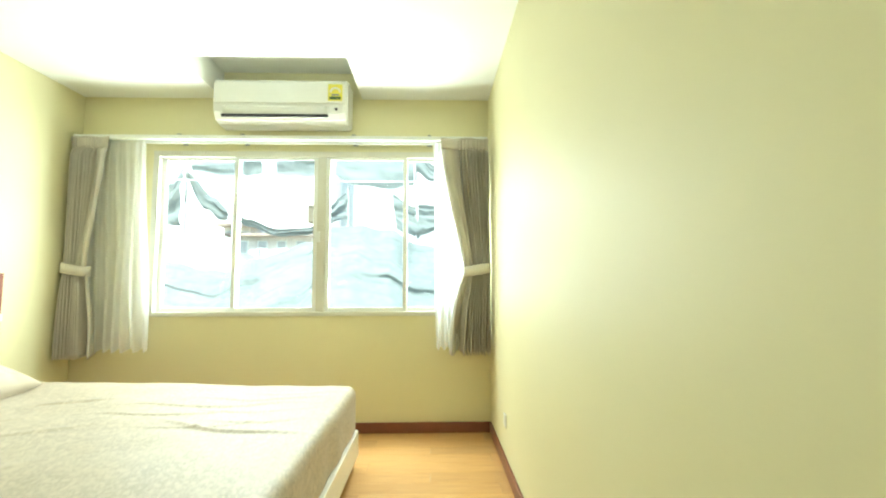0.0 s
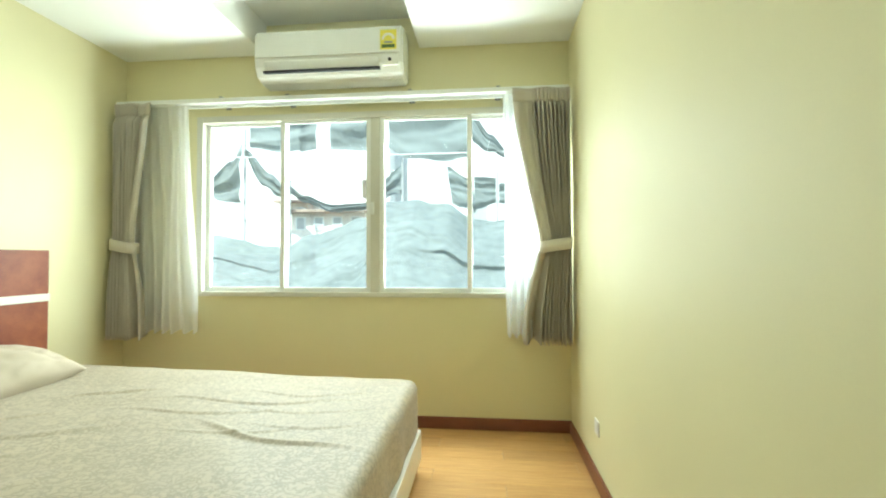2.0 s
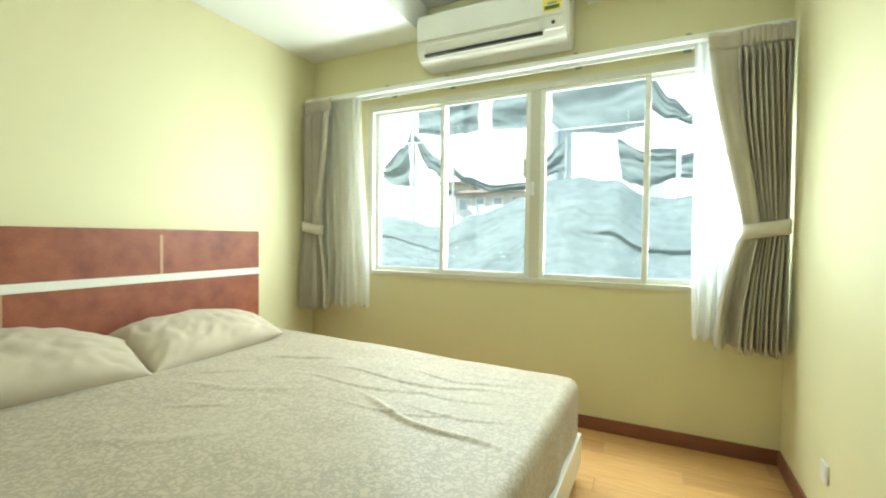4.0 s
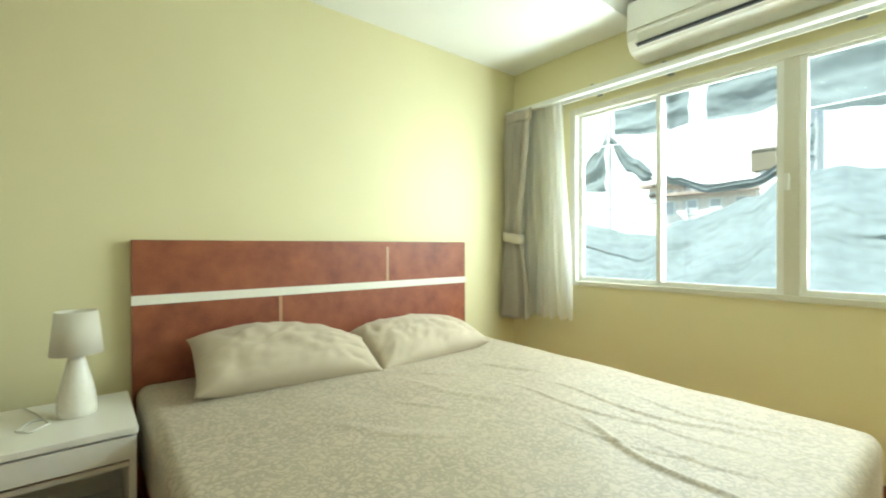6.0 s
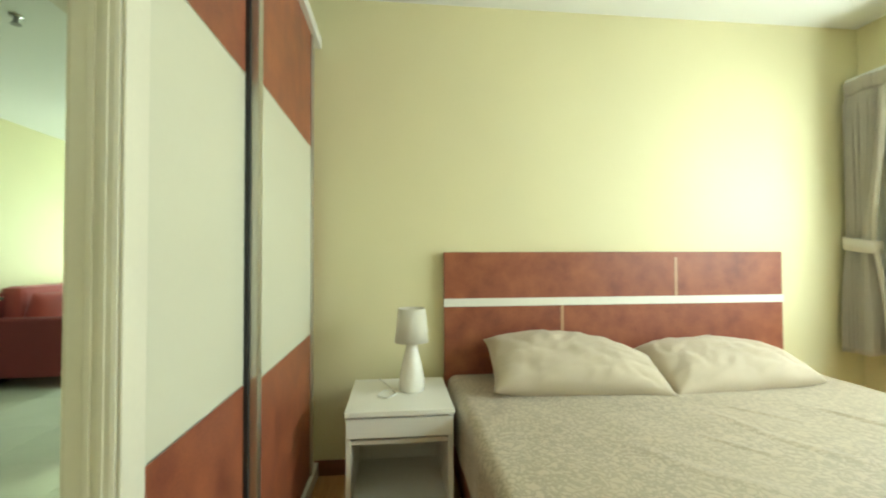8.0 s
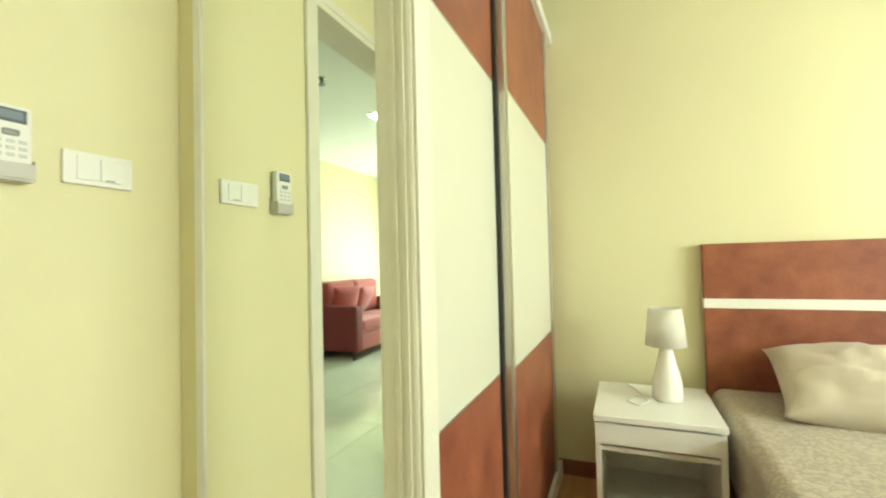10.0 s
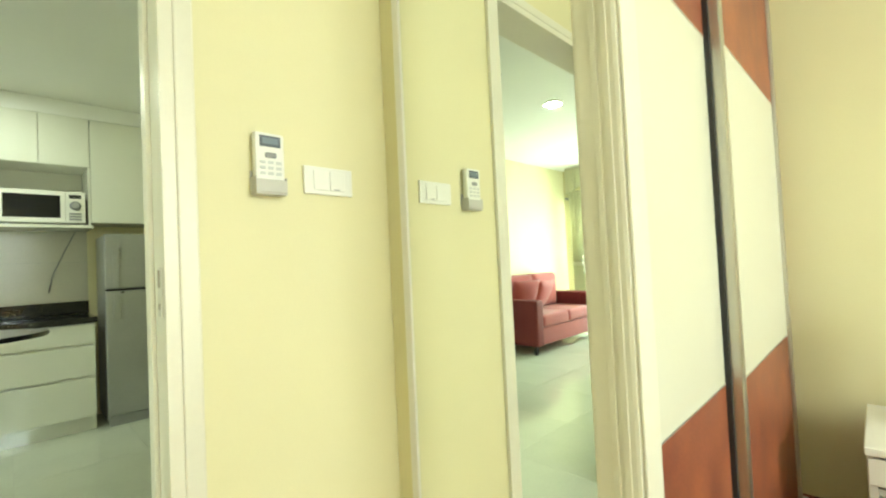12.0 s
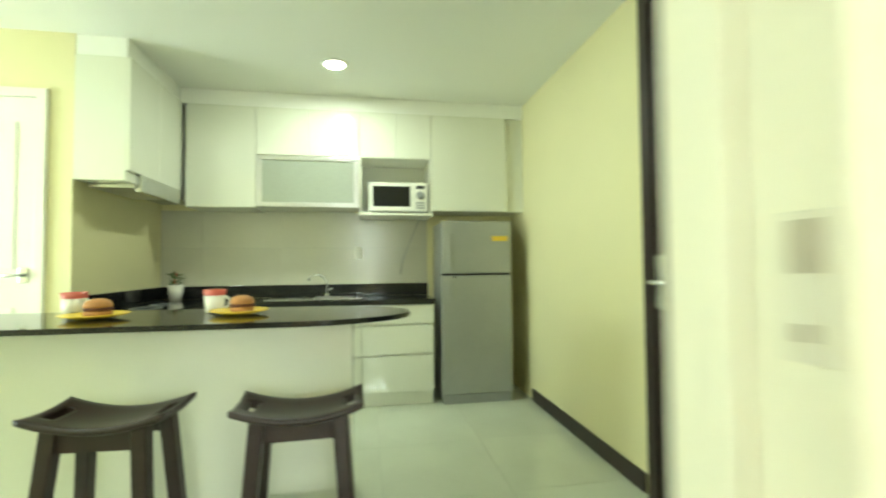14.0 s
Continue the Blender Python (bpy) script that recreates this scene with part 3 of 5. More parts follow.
def top_z(x):
    return 0.495 - 0.036 * smooth_step(0.3, 2.0, x)


part("mattress", box(BX0 + 0.01, BY0 + 0.03, 0.222, BX1 - 0.03, BY1 - 0.03, 0.40, 0.03), PILLOW, bed)
DROP, RAD = 0.275, 0.05


def bend(d):
    """How far out and down a cloth lies, d past the edge's start."""
    a = min(d / RAD, math.pi / 2)
    return RAD * math.sin(a), RAD * (1 - math.cos(a)) + max(0.0, d - RAD * math.pi / 2)


def wrinkle(x, y):
    q = Vector((x * 1.7, y * 1.7, 0.3))
    z = 0.010 * noise.noise(q) + 0.005 * noise.noise(q * 3.1)
    for cx, cy, ln, w, h, tilt in ((1.52, 2.75, 0.38, 0.008, 0.010, 0.12), (1.35, 2.60, 0.30, 0.008, 0.008, 0.16), (1.70, 2.88, 0.28, 0.007, 0.009, 0.05), (1.75, 2.68, 0.24, 0.006, 0.008, 0.10), (1.82, 2.52, 0.20, 0.006, 0.007, 0.02), (1.60, 2.45, 0.22, 0.007, 0.006, 0.2), (0.72, 2.42, 0.12, 0.009, 0.006, 0.9), (0.95, 2.12, 0.10, 0.010, 0.006, 0.8), (1.80, 1.62, 0.30, 0.008, 0.006, 0.08), (1.88, 1.50, 0.24, 0.008, 0.006, 0.02), (1.72, 1.74, 0.26, 0.008, 0.005, 0.15), (0.85, 2.75, 0.16, 0.010, 0.010, 0.6), (1.72, 2.40, 0.30, 0.014, 0.012, -0.25), (1.95, 1.75, 0.16, 0.014, 0.010, 1.2), (1.6, 1.6, 0.2, 0.016, 0.010, 0.9),
                                   (1.1, 1.9, 0.22, 0.03, 0.006, 0.8), (0.9, 2.3, 0.25, 0.02, 0.006, 0.5), (1.85, 3.0, 0.25, 0.02, 0.006, 0.1)):
        dx, dy = x - cx, y - cy
        a, b = dx * math.cos(tilt) + dy * math.sin(tilt), -dx * math.sin(tilt) + dy * math.cos(tilt)
        b += 0.03 * math.sin(9 * a + cx)
        z += h * math.exp(-(b / w) ** 2) * math.exp(-(a / ln) ** 4)
    return z


def bedsheet(u, v):
    x = BX0 + (BX1 - RAD - BX0 + DROP) * u
    y = BY0 + RAD - DROP + (BY1 - BY0 - 2 * RAD + 2 * DROP) * v
    ex, ey0, ey1 = max(0, x - (BX1 - RAD)), max(0, BY0 + RAD - y), max(0, y - (BY1 - RAD))
    ey = max(ey0, ey1)
    d = math.hypot(ex, ey)
    bx, by = min(x, BX1 - RAD), min(max(y, BY0 + RAD), BY1 - RAD)
    z = top_z(bx) + wrinkle(bx, by)
    if d > 0:
        d = min(d, DROP)
        o, down = bend(d)
        k = min(1, down / 0.15)
        o += k * 0.010 * noise.noise(Vector((bx * 6, by * 6, 1.7)))
        bx += o * ex / math.hypot(ex, ey)
        by += o * (ey1 - ey0) / math.hypot(ex, ey)
        z -= down
    return (bx, by, z)


spread = thing("bed_sheet", (1.1, 2.2, 0.46), "beige leaf-print cotton sheet, slightly creased, over the bed", "bed sheet")
part("cloth", sheet(220, 300, bedsheet), SHEETM, spread, thick=0.003)


def pillow(at, turn, label, w=0.40, ln=0.74, h=0.165, seed=0):
    th = thing("pillow", at, label, "pillow", "pillows on the bed")
    ORIGIN[th.name] = Vector()
    one = bmesh.new()
    n, k = 56, 40
    off = seed * 7.3
    sides = []
    for s in (1, -1):
        grid = []
        for i in range(n + 1):
            row = []
            for j in range(k + 1):
                a, b = 2 * i / n - 1, 2 * j / k - 1
                edge = max(0.0, (1 - abs(a) ** 3.2) * (1 - abs(b) ** 2.5))
                pinch_a, pinch_b = 1 - 0.06 * (1 - abs(a) ** 4) * abs(b) ** 6, 1 - 0.05 * (1 - abs(b) ** 4) * abs(a) ** 6
                z = s * h / 2 * edge ** 0.5
                z += edge ** 0.5 * (0.016 * noise.noise(Vector((a * 3 + off, b * 2, s))) + 0.009 * noise.noise(Vector((a * 8 + b * 3 + off, b * 4 - a, s))) - 0.010 * max(0.0, 1 - 5 * abs(noise.noise(Vector((a * 2.2 + off, b * 1.6 + a, s + 4))))) * (0.35 + abs(a)))
                tap = 0.34 * smooth_step(0.05, 1.05, a) + 0.10 * smooth_step(-0.6, -1.1, a)
                row.append(one.verts.new(((b * (1 - tap) + tap) * w / 2 * pinch_a, a * ln / 2 * pinch_b, z * (1 - 0.35 * tap))))
            grid.append(row)
        sides.append(grid)
        for i in range(n):
            for j in range(k):
                q = (grid[i][j], grid[i + 1][j], grid[i + 1][j + 1], grid[i][j + 1])
                one.faces.new(q if s > 0 else q[::-1]).smooth = True
    bmesh.ops.remove_doubles(one, verts=one.verts, dist=0.0006)
    part("cushion", one, PILLOW, th)
    th.rotation_euler = [radians(a) for a in turn]
    return th


pillow((0.30, 1.83, 0.598), (-2, 24, -5), "plump beige cotton pillow leaning on the headboard", w=0.43, ln=0.80, h=0.198, seed=1)
pillow((0.30, 2.585, 0.578), (3, 20, 3), "beige cotton pillow lying beside its twin", w=0.42, ln=0.76, h=0.18, seed=2)

# ---------- bedroom: nightstand and lamp ----------
NX1, NY0, NY1, NZ = 0.56, 0.815, 1.235, 0.50
ns = thing("nightstand", (0.29, 1.02, 0), "white nightstand with one drawer over an open shelf", "nightstand")
part("top", box(0.10, NY0 - 0.004, NZ - 0.022, NX1 + 0.006, NY1 + 0.004, NZ, 0.003), WHITE, ns)
part("side_panel", box(0.10, NY0, 0, NX1 - 0.01, NY0 + 0.02, NZ - 0.023, 0.002), WHITE, ns)
part("side_panel", box(0.10, NY1 - 0.02, 0, NX1 - 0.01, NY1, NZ - 0.023, 0.002), WHITE, ns)
part("back_panel", box(0.10, NY0 + 0.021, 0.03, 0.112, NY1 - 0.021, NZ - 0.023), WHITE, ns)
part("drawer", box(0.13, NY0 + 0.001, 0.395, NX1, NY1 - 0.001, NZ - 0.030, 0.003), WHITE, ns)
part("shelf", box(0.113, NY0 + 0.021, 0.365, NX1 - 0.02, NY1 - 0.021, 0.382), WHITE, ns)
part("shelf", box(0.113, NY0 + 0.021, 0.10, NX1 - 0.02, NY1 - 0.021, 0.118), WHITE, ns)
part("plinth", box(NX1 - 0.05, NY0 + 0.021, 0.0, NX1 - 0.035, NY1 - 0.021, 0.10), WHITE, ns)
tl = thing("table_lamp", (0.30, 1.08, NZ), "white table lamp with a tapered ceramic base and plain shade", "table lamp")
part("base", turned([(0.050, 0.0), (0.056, 0.004), (0.057, 0.03), (0.054, 0.07), (0.045, 0.115), (0.033, 0.160), (0.025, 0.195), (0.023, 0.214)], 36, (0.30, 1.08, NZ)), CERAM, tl)
part("socket", turned([(0.014, 0.205), (0.014, 0.25)], 16, (0.30, 1.08, NZ)), STEEL, tl)
part("shade", turned([(0.075, 0.216), (0.060, 0.366)], 40, (0.30, 1.08, NZ), cap=False), SHADE, tl, "off-white drum shade", thick=0.003)
part("cable", tube([(0.30, 1.02, NZ + 0.004), (0.30, 0.96, NZ + 0.004), (0.38, 0.93, NZ + 0.004), (0.42, 0.97, NZ + 0.004), (0.36, 1.01, NZ + 0.004), (0.22, 0.97, NZ + 0.004), (0.12, 0.93, NZ + 0.004), (0.085, 0.92, NZ - 0.03), (0.06, 0.92, 0.30)], 0.003), PLASTW, tl)
part("spider_ring", turned([(0.012, 0.33), (0.05, 0.334), (0.05, 0.337), (0.012, 0.333)], 24, (0.30, 1.08, NZ), cap=False), STEEL, tl)

# ---------- bedroom: wardrobe with mirror end ----------
wr = thing("wardrobe", (0.78, 0.3, 0), "tall sliding-door wardrobe of burl and white panels", "wardrobe")
part("carcass", box(0.002, 0.002, 0.0, WDX - 0.022, WDY - 0.075, WDH, 0.002), WHITE, wr)
part("cornice", box(0.002, WDY - 0.075, WDH - 0.05, WDX - 0.022, WDY + 0.030, WDH + 0.004, 0.003), WHITE, wr)
part("plinth", box(0.002, WDY - 0.075, 0.0, WDX - 0.022, WDY + 0.022, 0.07, 0.003), WHITE, wr)
part("end_filler", box(0.002, WDY - 0.072, 0.071, 0.092, WDY - 0.03, WDH - 0.051, 0.002), BURL, wr)
part("end_profile", box(0.0925, WDY - 0.072, 0.071, 0.122, WDY - 0.012, WDH - 0.051, 0.003), ALU, wr)
WARDW = mat("warm_white_laminate", (0.66, 0.655, 0.52), 0.3, var=0.012, scale=2, fine=0.008, each=0.01)
WZA, WZB = 0.735, 1.622


def sliding_door(x0, x1, y0, stile0, stile1):
    d = part("sliding_door", box(x0 + stile0, y0, WZA + 0.002, x1 - stile1, y0 + 0.016, WZB - 0.002), WARDW, wr, "white centre panel of a sliding door")
    part("upper_panel", box(x0 + stile0, y0, WZB + 0.002, x1 - stile1, y0 + 0.016, WDH - 0.052), BURL, d, "burl veneer panel")
    part("lower_panel", box(x0 + stile0, y0, 0.074, x1 - stile1, y0 + 0.016, WZA - 0.002), BURL, d, "burl veneer panel")
    for z in (WZA, WZB):
        part("joint_strip", box(x0 + stile0, y0 - 0.002, z - 0.002, x1 - stile1, y0 + 0.017, z + 0.002), ALU, d)
    if stile0:
        part("stile", box(x0, y0 - 0.006, 0.072, x0 + stile0, y0 + 0.026, WDH - 0.052, 0.004), ALU, d)
    if stile1:
        part("stile", box(x1 - stile1, y0 - 0.006, 0.072, x1, y0 + 0.026, WDH - 0.052, 0.004), ALU, d)


sliding_door(0.125, 0.974, WDY - 0.010, 0.034, 0.036)
sliding_door(0.987, WDX - 0.055, WDY - 0.036, 0.0, 0.0)
# black strip that fills the gap between the two sliding doors
part("door_gap", box(0.9745, WDY - 0.036, 0.072, 0.9865, WDY - 0.008, WDH - 0.052), DARK, wr, "black strip in the gap along the door edge")
# end panel with the mirror
part("scribe_panel", box(WDX - 0.0215, 0.002, 0.0, WDX - 0.001, 0.0535, WDH), CREAM, wr, "cream painted strip beside the mirror")
part("end_stile", box(WDX - 0.0215, 0.054, 0.0, WDX + 0.004, 0.078, WDH, 0.002), WHITE, wr)
bm = box(WDX - 0.0215, WDY - 0.072, 0.0, WDX + 0.014, WDY + 0.004, WDH, 0.008)
post = part("corner_post", bm, DOORP, wr, "white fluted corner post")
for y in (WDY - 0.040, WDY - 0.022):
    part("flute", box(WDX + 0.0135, y, 0.0, WDX + 0.0165, y + 0.010, WDH, 0.001), DOORP, post)
part("front_bead", box(WDX - 0.054, WDY + 0.0035, 0.0, WDX + 0.010, WDY + 0.010, WDH, 0.003), DOORP, post)
part("mirror", box(WDX - 0.0215, 0.0785, 0.08, WDX, WDY - 0.0725, WDH - 0.06), MIRROR, wr, "tall frameless wall mirror")
part("mirror_base", box(WDX - 0.0215, 0.0785, 0.0, WDX + 0.008, WDY - 0.0725, 0.078, 0.003), WHITE, wr)
part("mirror_head", box(WDX - 0.0215, 0.0785, WDH - 0.058, WDX + 0.008, WDY - 0.0725, WDH, 0.003), WHITE, wr)

# ---------- bedroom: remote control and switches ----------
RX, RZ = 1.888, 1.229                     # remote control on its holder
rc = thing("remote_control", (RX, 0.0, RZ), "white air-conditioner remote in its grey wall holder", "remote control")
HOLD = mat("light_grey_plastic", (0.55, 0.54, 0.48), 0.4)
bm = box(RX - 0.0315, 0.0, RZ, RX + 0.0315, 0.004, RZ + 0.045, 0.002)
for a, b in ((-0.0315, -0.0298), (0.0298, 0.0315)):
    box(RX + a, 0.004, RZ, RX + b, 0.0315, RZ + 0.0315, 0.0015, bm)
box(RX - 0.0315, 0.004, RZ - 0.004, RX + 0.0315, 0.0315, RZ, 0.0015, bm)
box(RX - 0.0315, 0.0295, RZ, RX + 0.0315, 0.0325, RZ + 0.026, 0.0015, bm)
part("holder", bm, HOLD, rc, "light grey wall holder")
part("body", box(RX - 0.0295, 0.007, RZ + 0.001, RX + 0.0295, 0.028, RZ + 0.120, 0.006), PLASTW, rc)
part("screen_frame", box(RX - 0.021, 0.0275, RZ + 0.091, RX + 0.021, 0.0290, RZ + 0.113, 0.001), mat("slate_display_frame", (0.10, 0.12, 0.14), 0.3), rc, "dark display frame")
part("screen", box(RX - 0.016, 0.0286, RZ + 0.096, RX + 0.016, 0.0297, RZ + 0.109, 0.0005), mat("pale_lcd", (0.22, 0.27, 0.31), 0.25), rc, "grey display")
bm = box(RX - 0.011, 0.0275, RZ + 0.069, RX + 0.011, 0.0300, RZ + 0.079, 0.003)
part("power_button", bm, PLASTG, rc, "dark oval button")
BUTTON = mat("pale_grey_button", (0.62, 0.64, 0.60), 0.4)
for i in range(3):
    for j in range(3):
        x, z = RX - 0.016 + 0.016 * i, RZ + 0.060 - 0.011 * j
        part("button", box(x - 0.0055, 0.0275, z - 0.003, x + 0.0055, 0.0293, z + 0.003, 0.0008), BUTTON, rc)
sw = thing("light_switch", (1.747, 0.0, 1.267), "white double light switch plate", "light switch")
part("plate", box(1.687, 0.0, 1.237, 1.807, 0.009, 1.299, 0.003), PLASTW, sw)
part("rocker", box(1.748, 0.0085, 1.246, 1.786, 0.0115, 1.290, 0.002), PLASTW, sw)
part("rocker", box(1.708, 0.0085, 1.246, 1.746, 0.0115, 1.290, 0.002), PLASTW, sw)
part("marker", box(1.722, 0.0112, 1.248, 1.738, 0.0122, 1.2505), PLASTG, sw, "small grey marker line")
so = thing("wall_socket", (BW, 3.0, 0.28), "small white power socket low on the wall", "socket")
part("plate", box(BW - 0.008, 3.06, 0.24, BW, 3.13, 0.31, 0.003), PLASTW, so)
part("insert", box(BW - 0.0095, 3.075, 0.255, BW - 0.0075, 3.115, 0.295, 0.001), PLASTW, so)

# ---------- kitchen ----------
bedroom_things = set(bpy.data.objects)
CZ = 0.80


def cabinet(name, x0, y0, z0, x1, y1, z1, doors, face, label, group, handle=False):
    """A white gloss cabinet; doors: list of (x0, z0, x1, z1) on the face towards +y."""
    th = thing(name, ((x0 + x1) / 2, (y0 + y1) / 2, z0), label, "cabinet", group)
    part("body", box(x0, y0, z0, x1, y1 - 0.021, z1, 0.001), LAMINW, th)
    for a in doors:
        part(a[4], box(a[0] + 0.002, y1 - 0.020, a[1] + 0.002, a[2] - 0.002, y1, a[3] - 0.002, 0.002), LAMINW, th)
    return th


UY = -3.20
UZ = KH - 0.115
bm = box(KX, KY, UZ + 0.002, 3.69, UY - 0.012, KH - 0.001, 0.002)
box(3.69, KY, UZ + 0.002, EX, EY - 0.004, KH - 0.001, 0.002, bm)
setting("trim_bulkhead", bm, CEIL, "white bulkhead above the kitchen wall cabinets", "bulkhead")
cabinet("upper_cabinet", 1.24, KY, 1.48, 1.857, UY, UZ, [(1.24, 1.48, 1.857, UZ, "door")], "y", "tall white gloss wall cabinet over the fridge", "kitchen wall cabinets")
cabinet("upper_cabinet", 1.859, KY, 1.885, 2.415, UY, UZ, [(1.859, 1.885, 2.137, UZ, "door"), (2.137, 1.885, 2.415, UZ, "door")], "y", "white gloss two-door wall cabinet above the microwave", "kitchen wall cabinets")
cabinet("upper_cabinet", 2.417, KY, 1.885, 3.168, UY, UZ, [(2.417, 1.885, 2.79, UZ, "door"), (2.79, 1.885, 3.168, UZ, "door")], "y", "white gloss wall cabinet with two doors", "kitchen wall cabinets")
cabinet("upper_cabinet", 3.170, KY, 1.49, 3.65, UY, UZ, [(3.170, 1.49, 3.65, UZ, "door")], "y", "tall white gloss wall cabinet in the corner", "kitchen wall cabinets")
cabinet("wall_filler", KX + 0.001, KY, 1.48, 1.238, UY - 0.01, UZ, [], "y", "white filler panel between cabinet and wall", "kitchen wall cabinets")
# open niche for the microwave
th = thing("microwave_shelf", (2.13, -3.37, 1.44), "open white shelf niche holding the microwave", "shelf")
part("side_panel", box(1.859, KY, 1.46, 1.873, UY, 1.884, 0.001), LAMINW, th)
part("side_panel", box(2.401, KY, 1.46, 2.415, UY, 1.884, 0.001), LAMINW, th)
part("shelf_board", box(1.850, KY, 1.438, 2.415, UY + 0.03, 1.459, 0.002), LAMINW, th)
part("back_panel", box(1.874, KY, 1.46, 2.400, KY + 0.012, 1.884), LAMINW, th)
# frosted glass flap cabinet
th = thing("glass_cabinet", (2.79, -3.37, 1.5), "wall cabinet with an aluminium-framed frosted glass flap", "cabinet", "kitchen wall cabinets")
part("body", box(2.419, KY, 1.50, 3.167, UY - 0.022, 1.883, 0.001), LAMINW, th)
fl = part("flap_frame", box(2.419, UY - 0.021, 1.50, 3.167, UY, 1.532, 0.002), ALU, th, "brushed aluminium flap frame")
for b in ((2.419, UY - 0.021, 1.85, 3.167, UY, 1.883), (2.419, UY - 0.021, 1.532, 2.459, UY, 1.85), (3.127, UY - 0.021, 1.532, 3.167, UY, 1.85)):
    part("frame_bar", box(*b, bevel=0.002), ALU, fl)
part("frosted_pane", box(2.459, UY - 0.018, 1.532, 3.127, UY - 0.008, 1.85), FROST, fl, "frosted grey glass")
# hood cabinet on the side wall
th = thing("hood_cabinet", (3.81, -2.85, 1.53), "white gloss wall cabinet with a slim steel cooker hood beneath", "cabinet", "kitchen wall cabinets")
part("body", box(3.691, KY, 1.545, EX, EY, UZ, 0.001), LAMINW, th)
part("door", box(3.67, -3.19, 1.602, 3.69, -2.86, UZ, 0.002), LAMINW, th)
part("door", box(3.67, -2.857, 1.602, 3.69, EY, UZ, 0.002), LAMINW, th)
part("cooker_hood", box(3.662, -3.14, 1.500, 3.695, -2.62, 1.60, 0.004), STEEL, th, "steel cooker hood front")
part("hood_filter", box(3.696, -3.10, 1.52, 3.93, -2.60, 1.543, 0.003), ALU, th)

# base units
def drawer_unit(x0, x1, label):
    th = thing("base_cabinet", ((x0 + x1) / 2, -3.3, 0), label, "cabinet", "kitchen base units")
    part("body", box(x0, KY, 0.10, x1, -3.121, CZ - 0.042, 0.001), LAMINW, th)
    part("plinth", box(x0, KY, 0.0, x1, -3.15, 0.099), LAMINW, th)
    for z0, z1 in ((0.108, 0.375), (0.392, 0.600), (0.617, 0.752)):
        part("drawer", box(x0 + 0.002, -3.120, z0, x1 - 0.002, -3.10, z1, 0.002), LAMINW, th)
    return th


drawer_unit(1.86, 2.40, "white gloss base unit with three drawers")
drawer_unit(2.402, 2.93, "white gloss base unit under the sink")
drawer_unit(2.932, 3.42, "white gloss base unit next to the corner")
th = thing("corner_unit", (3.7, -3.0, 0), "white gloss corner base unit below the hob", "cabinet", "kitchen base units")
part("body", box(3.422, KY, 0.0, EX, EY - 0.001, CZ - 0.042, 0.001), LAMINW, th)
part("door", box(3.402, -3.09, 0.11, 3.421, EY - 0.004, CZ - 0.05, 0.002), LAMINW, th)
wt = thing("worktop", (2.9, -3.3, CZ), "polished black granite worktop with an upstand", "worktop")
bm = box(1.848, KY, CZ - 0.04, EX, -3.085, CZ, 0.004)
box(3.40, -3.085, CZ - 0.04, EX, EY + 0.004, CZ, 0.004, bm)
part("slab", bm, GRANITE, wt)
bm = box(1.848, KY, CZ + 0.001, EX, KY + 0.015, CZ + 0.10, 0.002)
box(EX - 0.015, KY + 0.015, CZ + 0.001, EX, EY, CZ + 0.10, 0.002, bm)
part("upstand", bm, GRANITE, wt)
sk = thing("sink", (2.65, -3.3, CZ), "stainless steel kitchen sink with drainer", "sink")
bm = box(2.40, -3.48, CZ + 0.0005, 3.10, -3.14, CZ + 0.007, 0.003)
part("rim", bm, STEEL, sk)
part("bowl", box(2.45, -3.45, CZ + 0.0072, 2.76, -3.17, CZ + 0.0085, 0.0005), ALU, sk, "sunken bowl")
for i in range(6):
    part("drainer_rib", box(2.80 + 0.045 * i, -3.43, CZ + 0.0072, 2.815 + 0.045 * i, -3.19, CZ + 0.010, 0.001), STEEL, sk)
fc = thing("kitchen_tap", (2.68, -3.46, CZ), "slim chrome kitchen tap over the sink", "tap")
part("spout", tube([(2.68, -3.46, CZ + 0.007)] + [(2.68 + 0.075 - 0.075 * math.cos(a), -3.46 + 0.05 * math.sin(a / 2), CZ + 0.11 + 0.075 * math.sin(a)) for a in [math.pi * k / 8 for k in range(8)]], 0.009), CHROME, fc)
part("collar", turned([(0.022, 0.007), (0.022, 0.03), (0.012, 0.034)], 18, (2.68, -3.46, CZ)), CHROME, fc)
part("lever", tube([(2.68, -3.46, CZ + 0.05), (2.63, -3.45, CZ + 0.075)], 0.006), CHROME, fc)
hob = thing("hob", (3.70, -2.85, CZ), "black glass two-ring hob set in the worktop", "hob")
part("glass_plate", box(3.46, -3.10, CZ + 0.0005, 3.93, -2.60, CZ + 0.008, 0.003), BLACKG, hob)
for y in (-2.98, -2.73):
    part("ring", turned([(0.085, 0.0082), (0.085, 0.010), (0.078, 0.010), (0.078, 0.0082)], 30, (3.68, y, CZ), cap=False), PLASTG, hob)
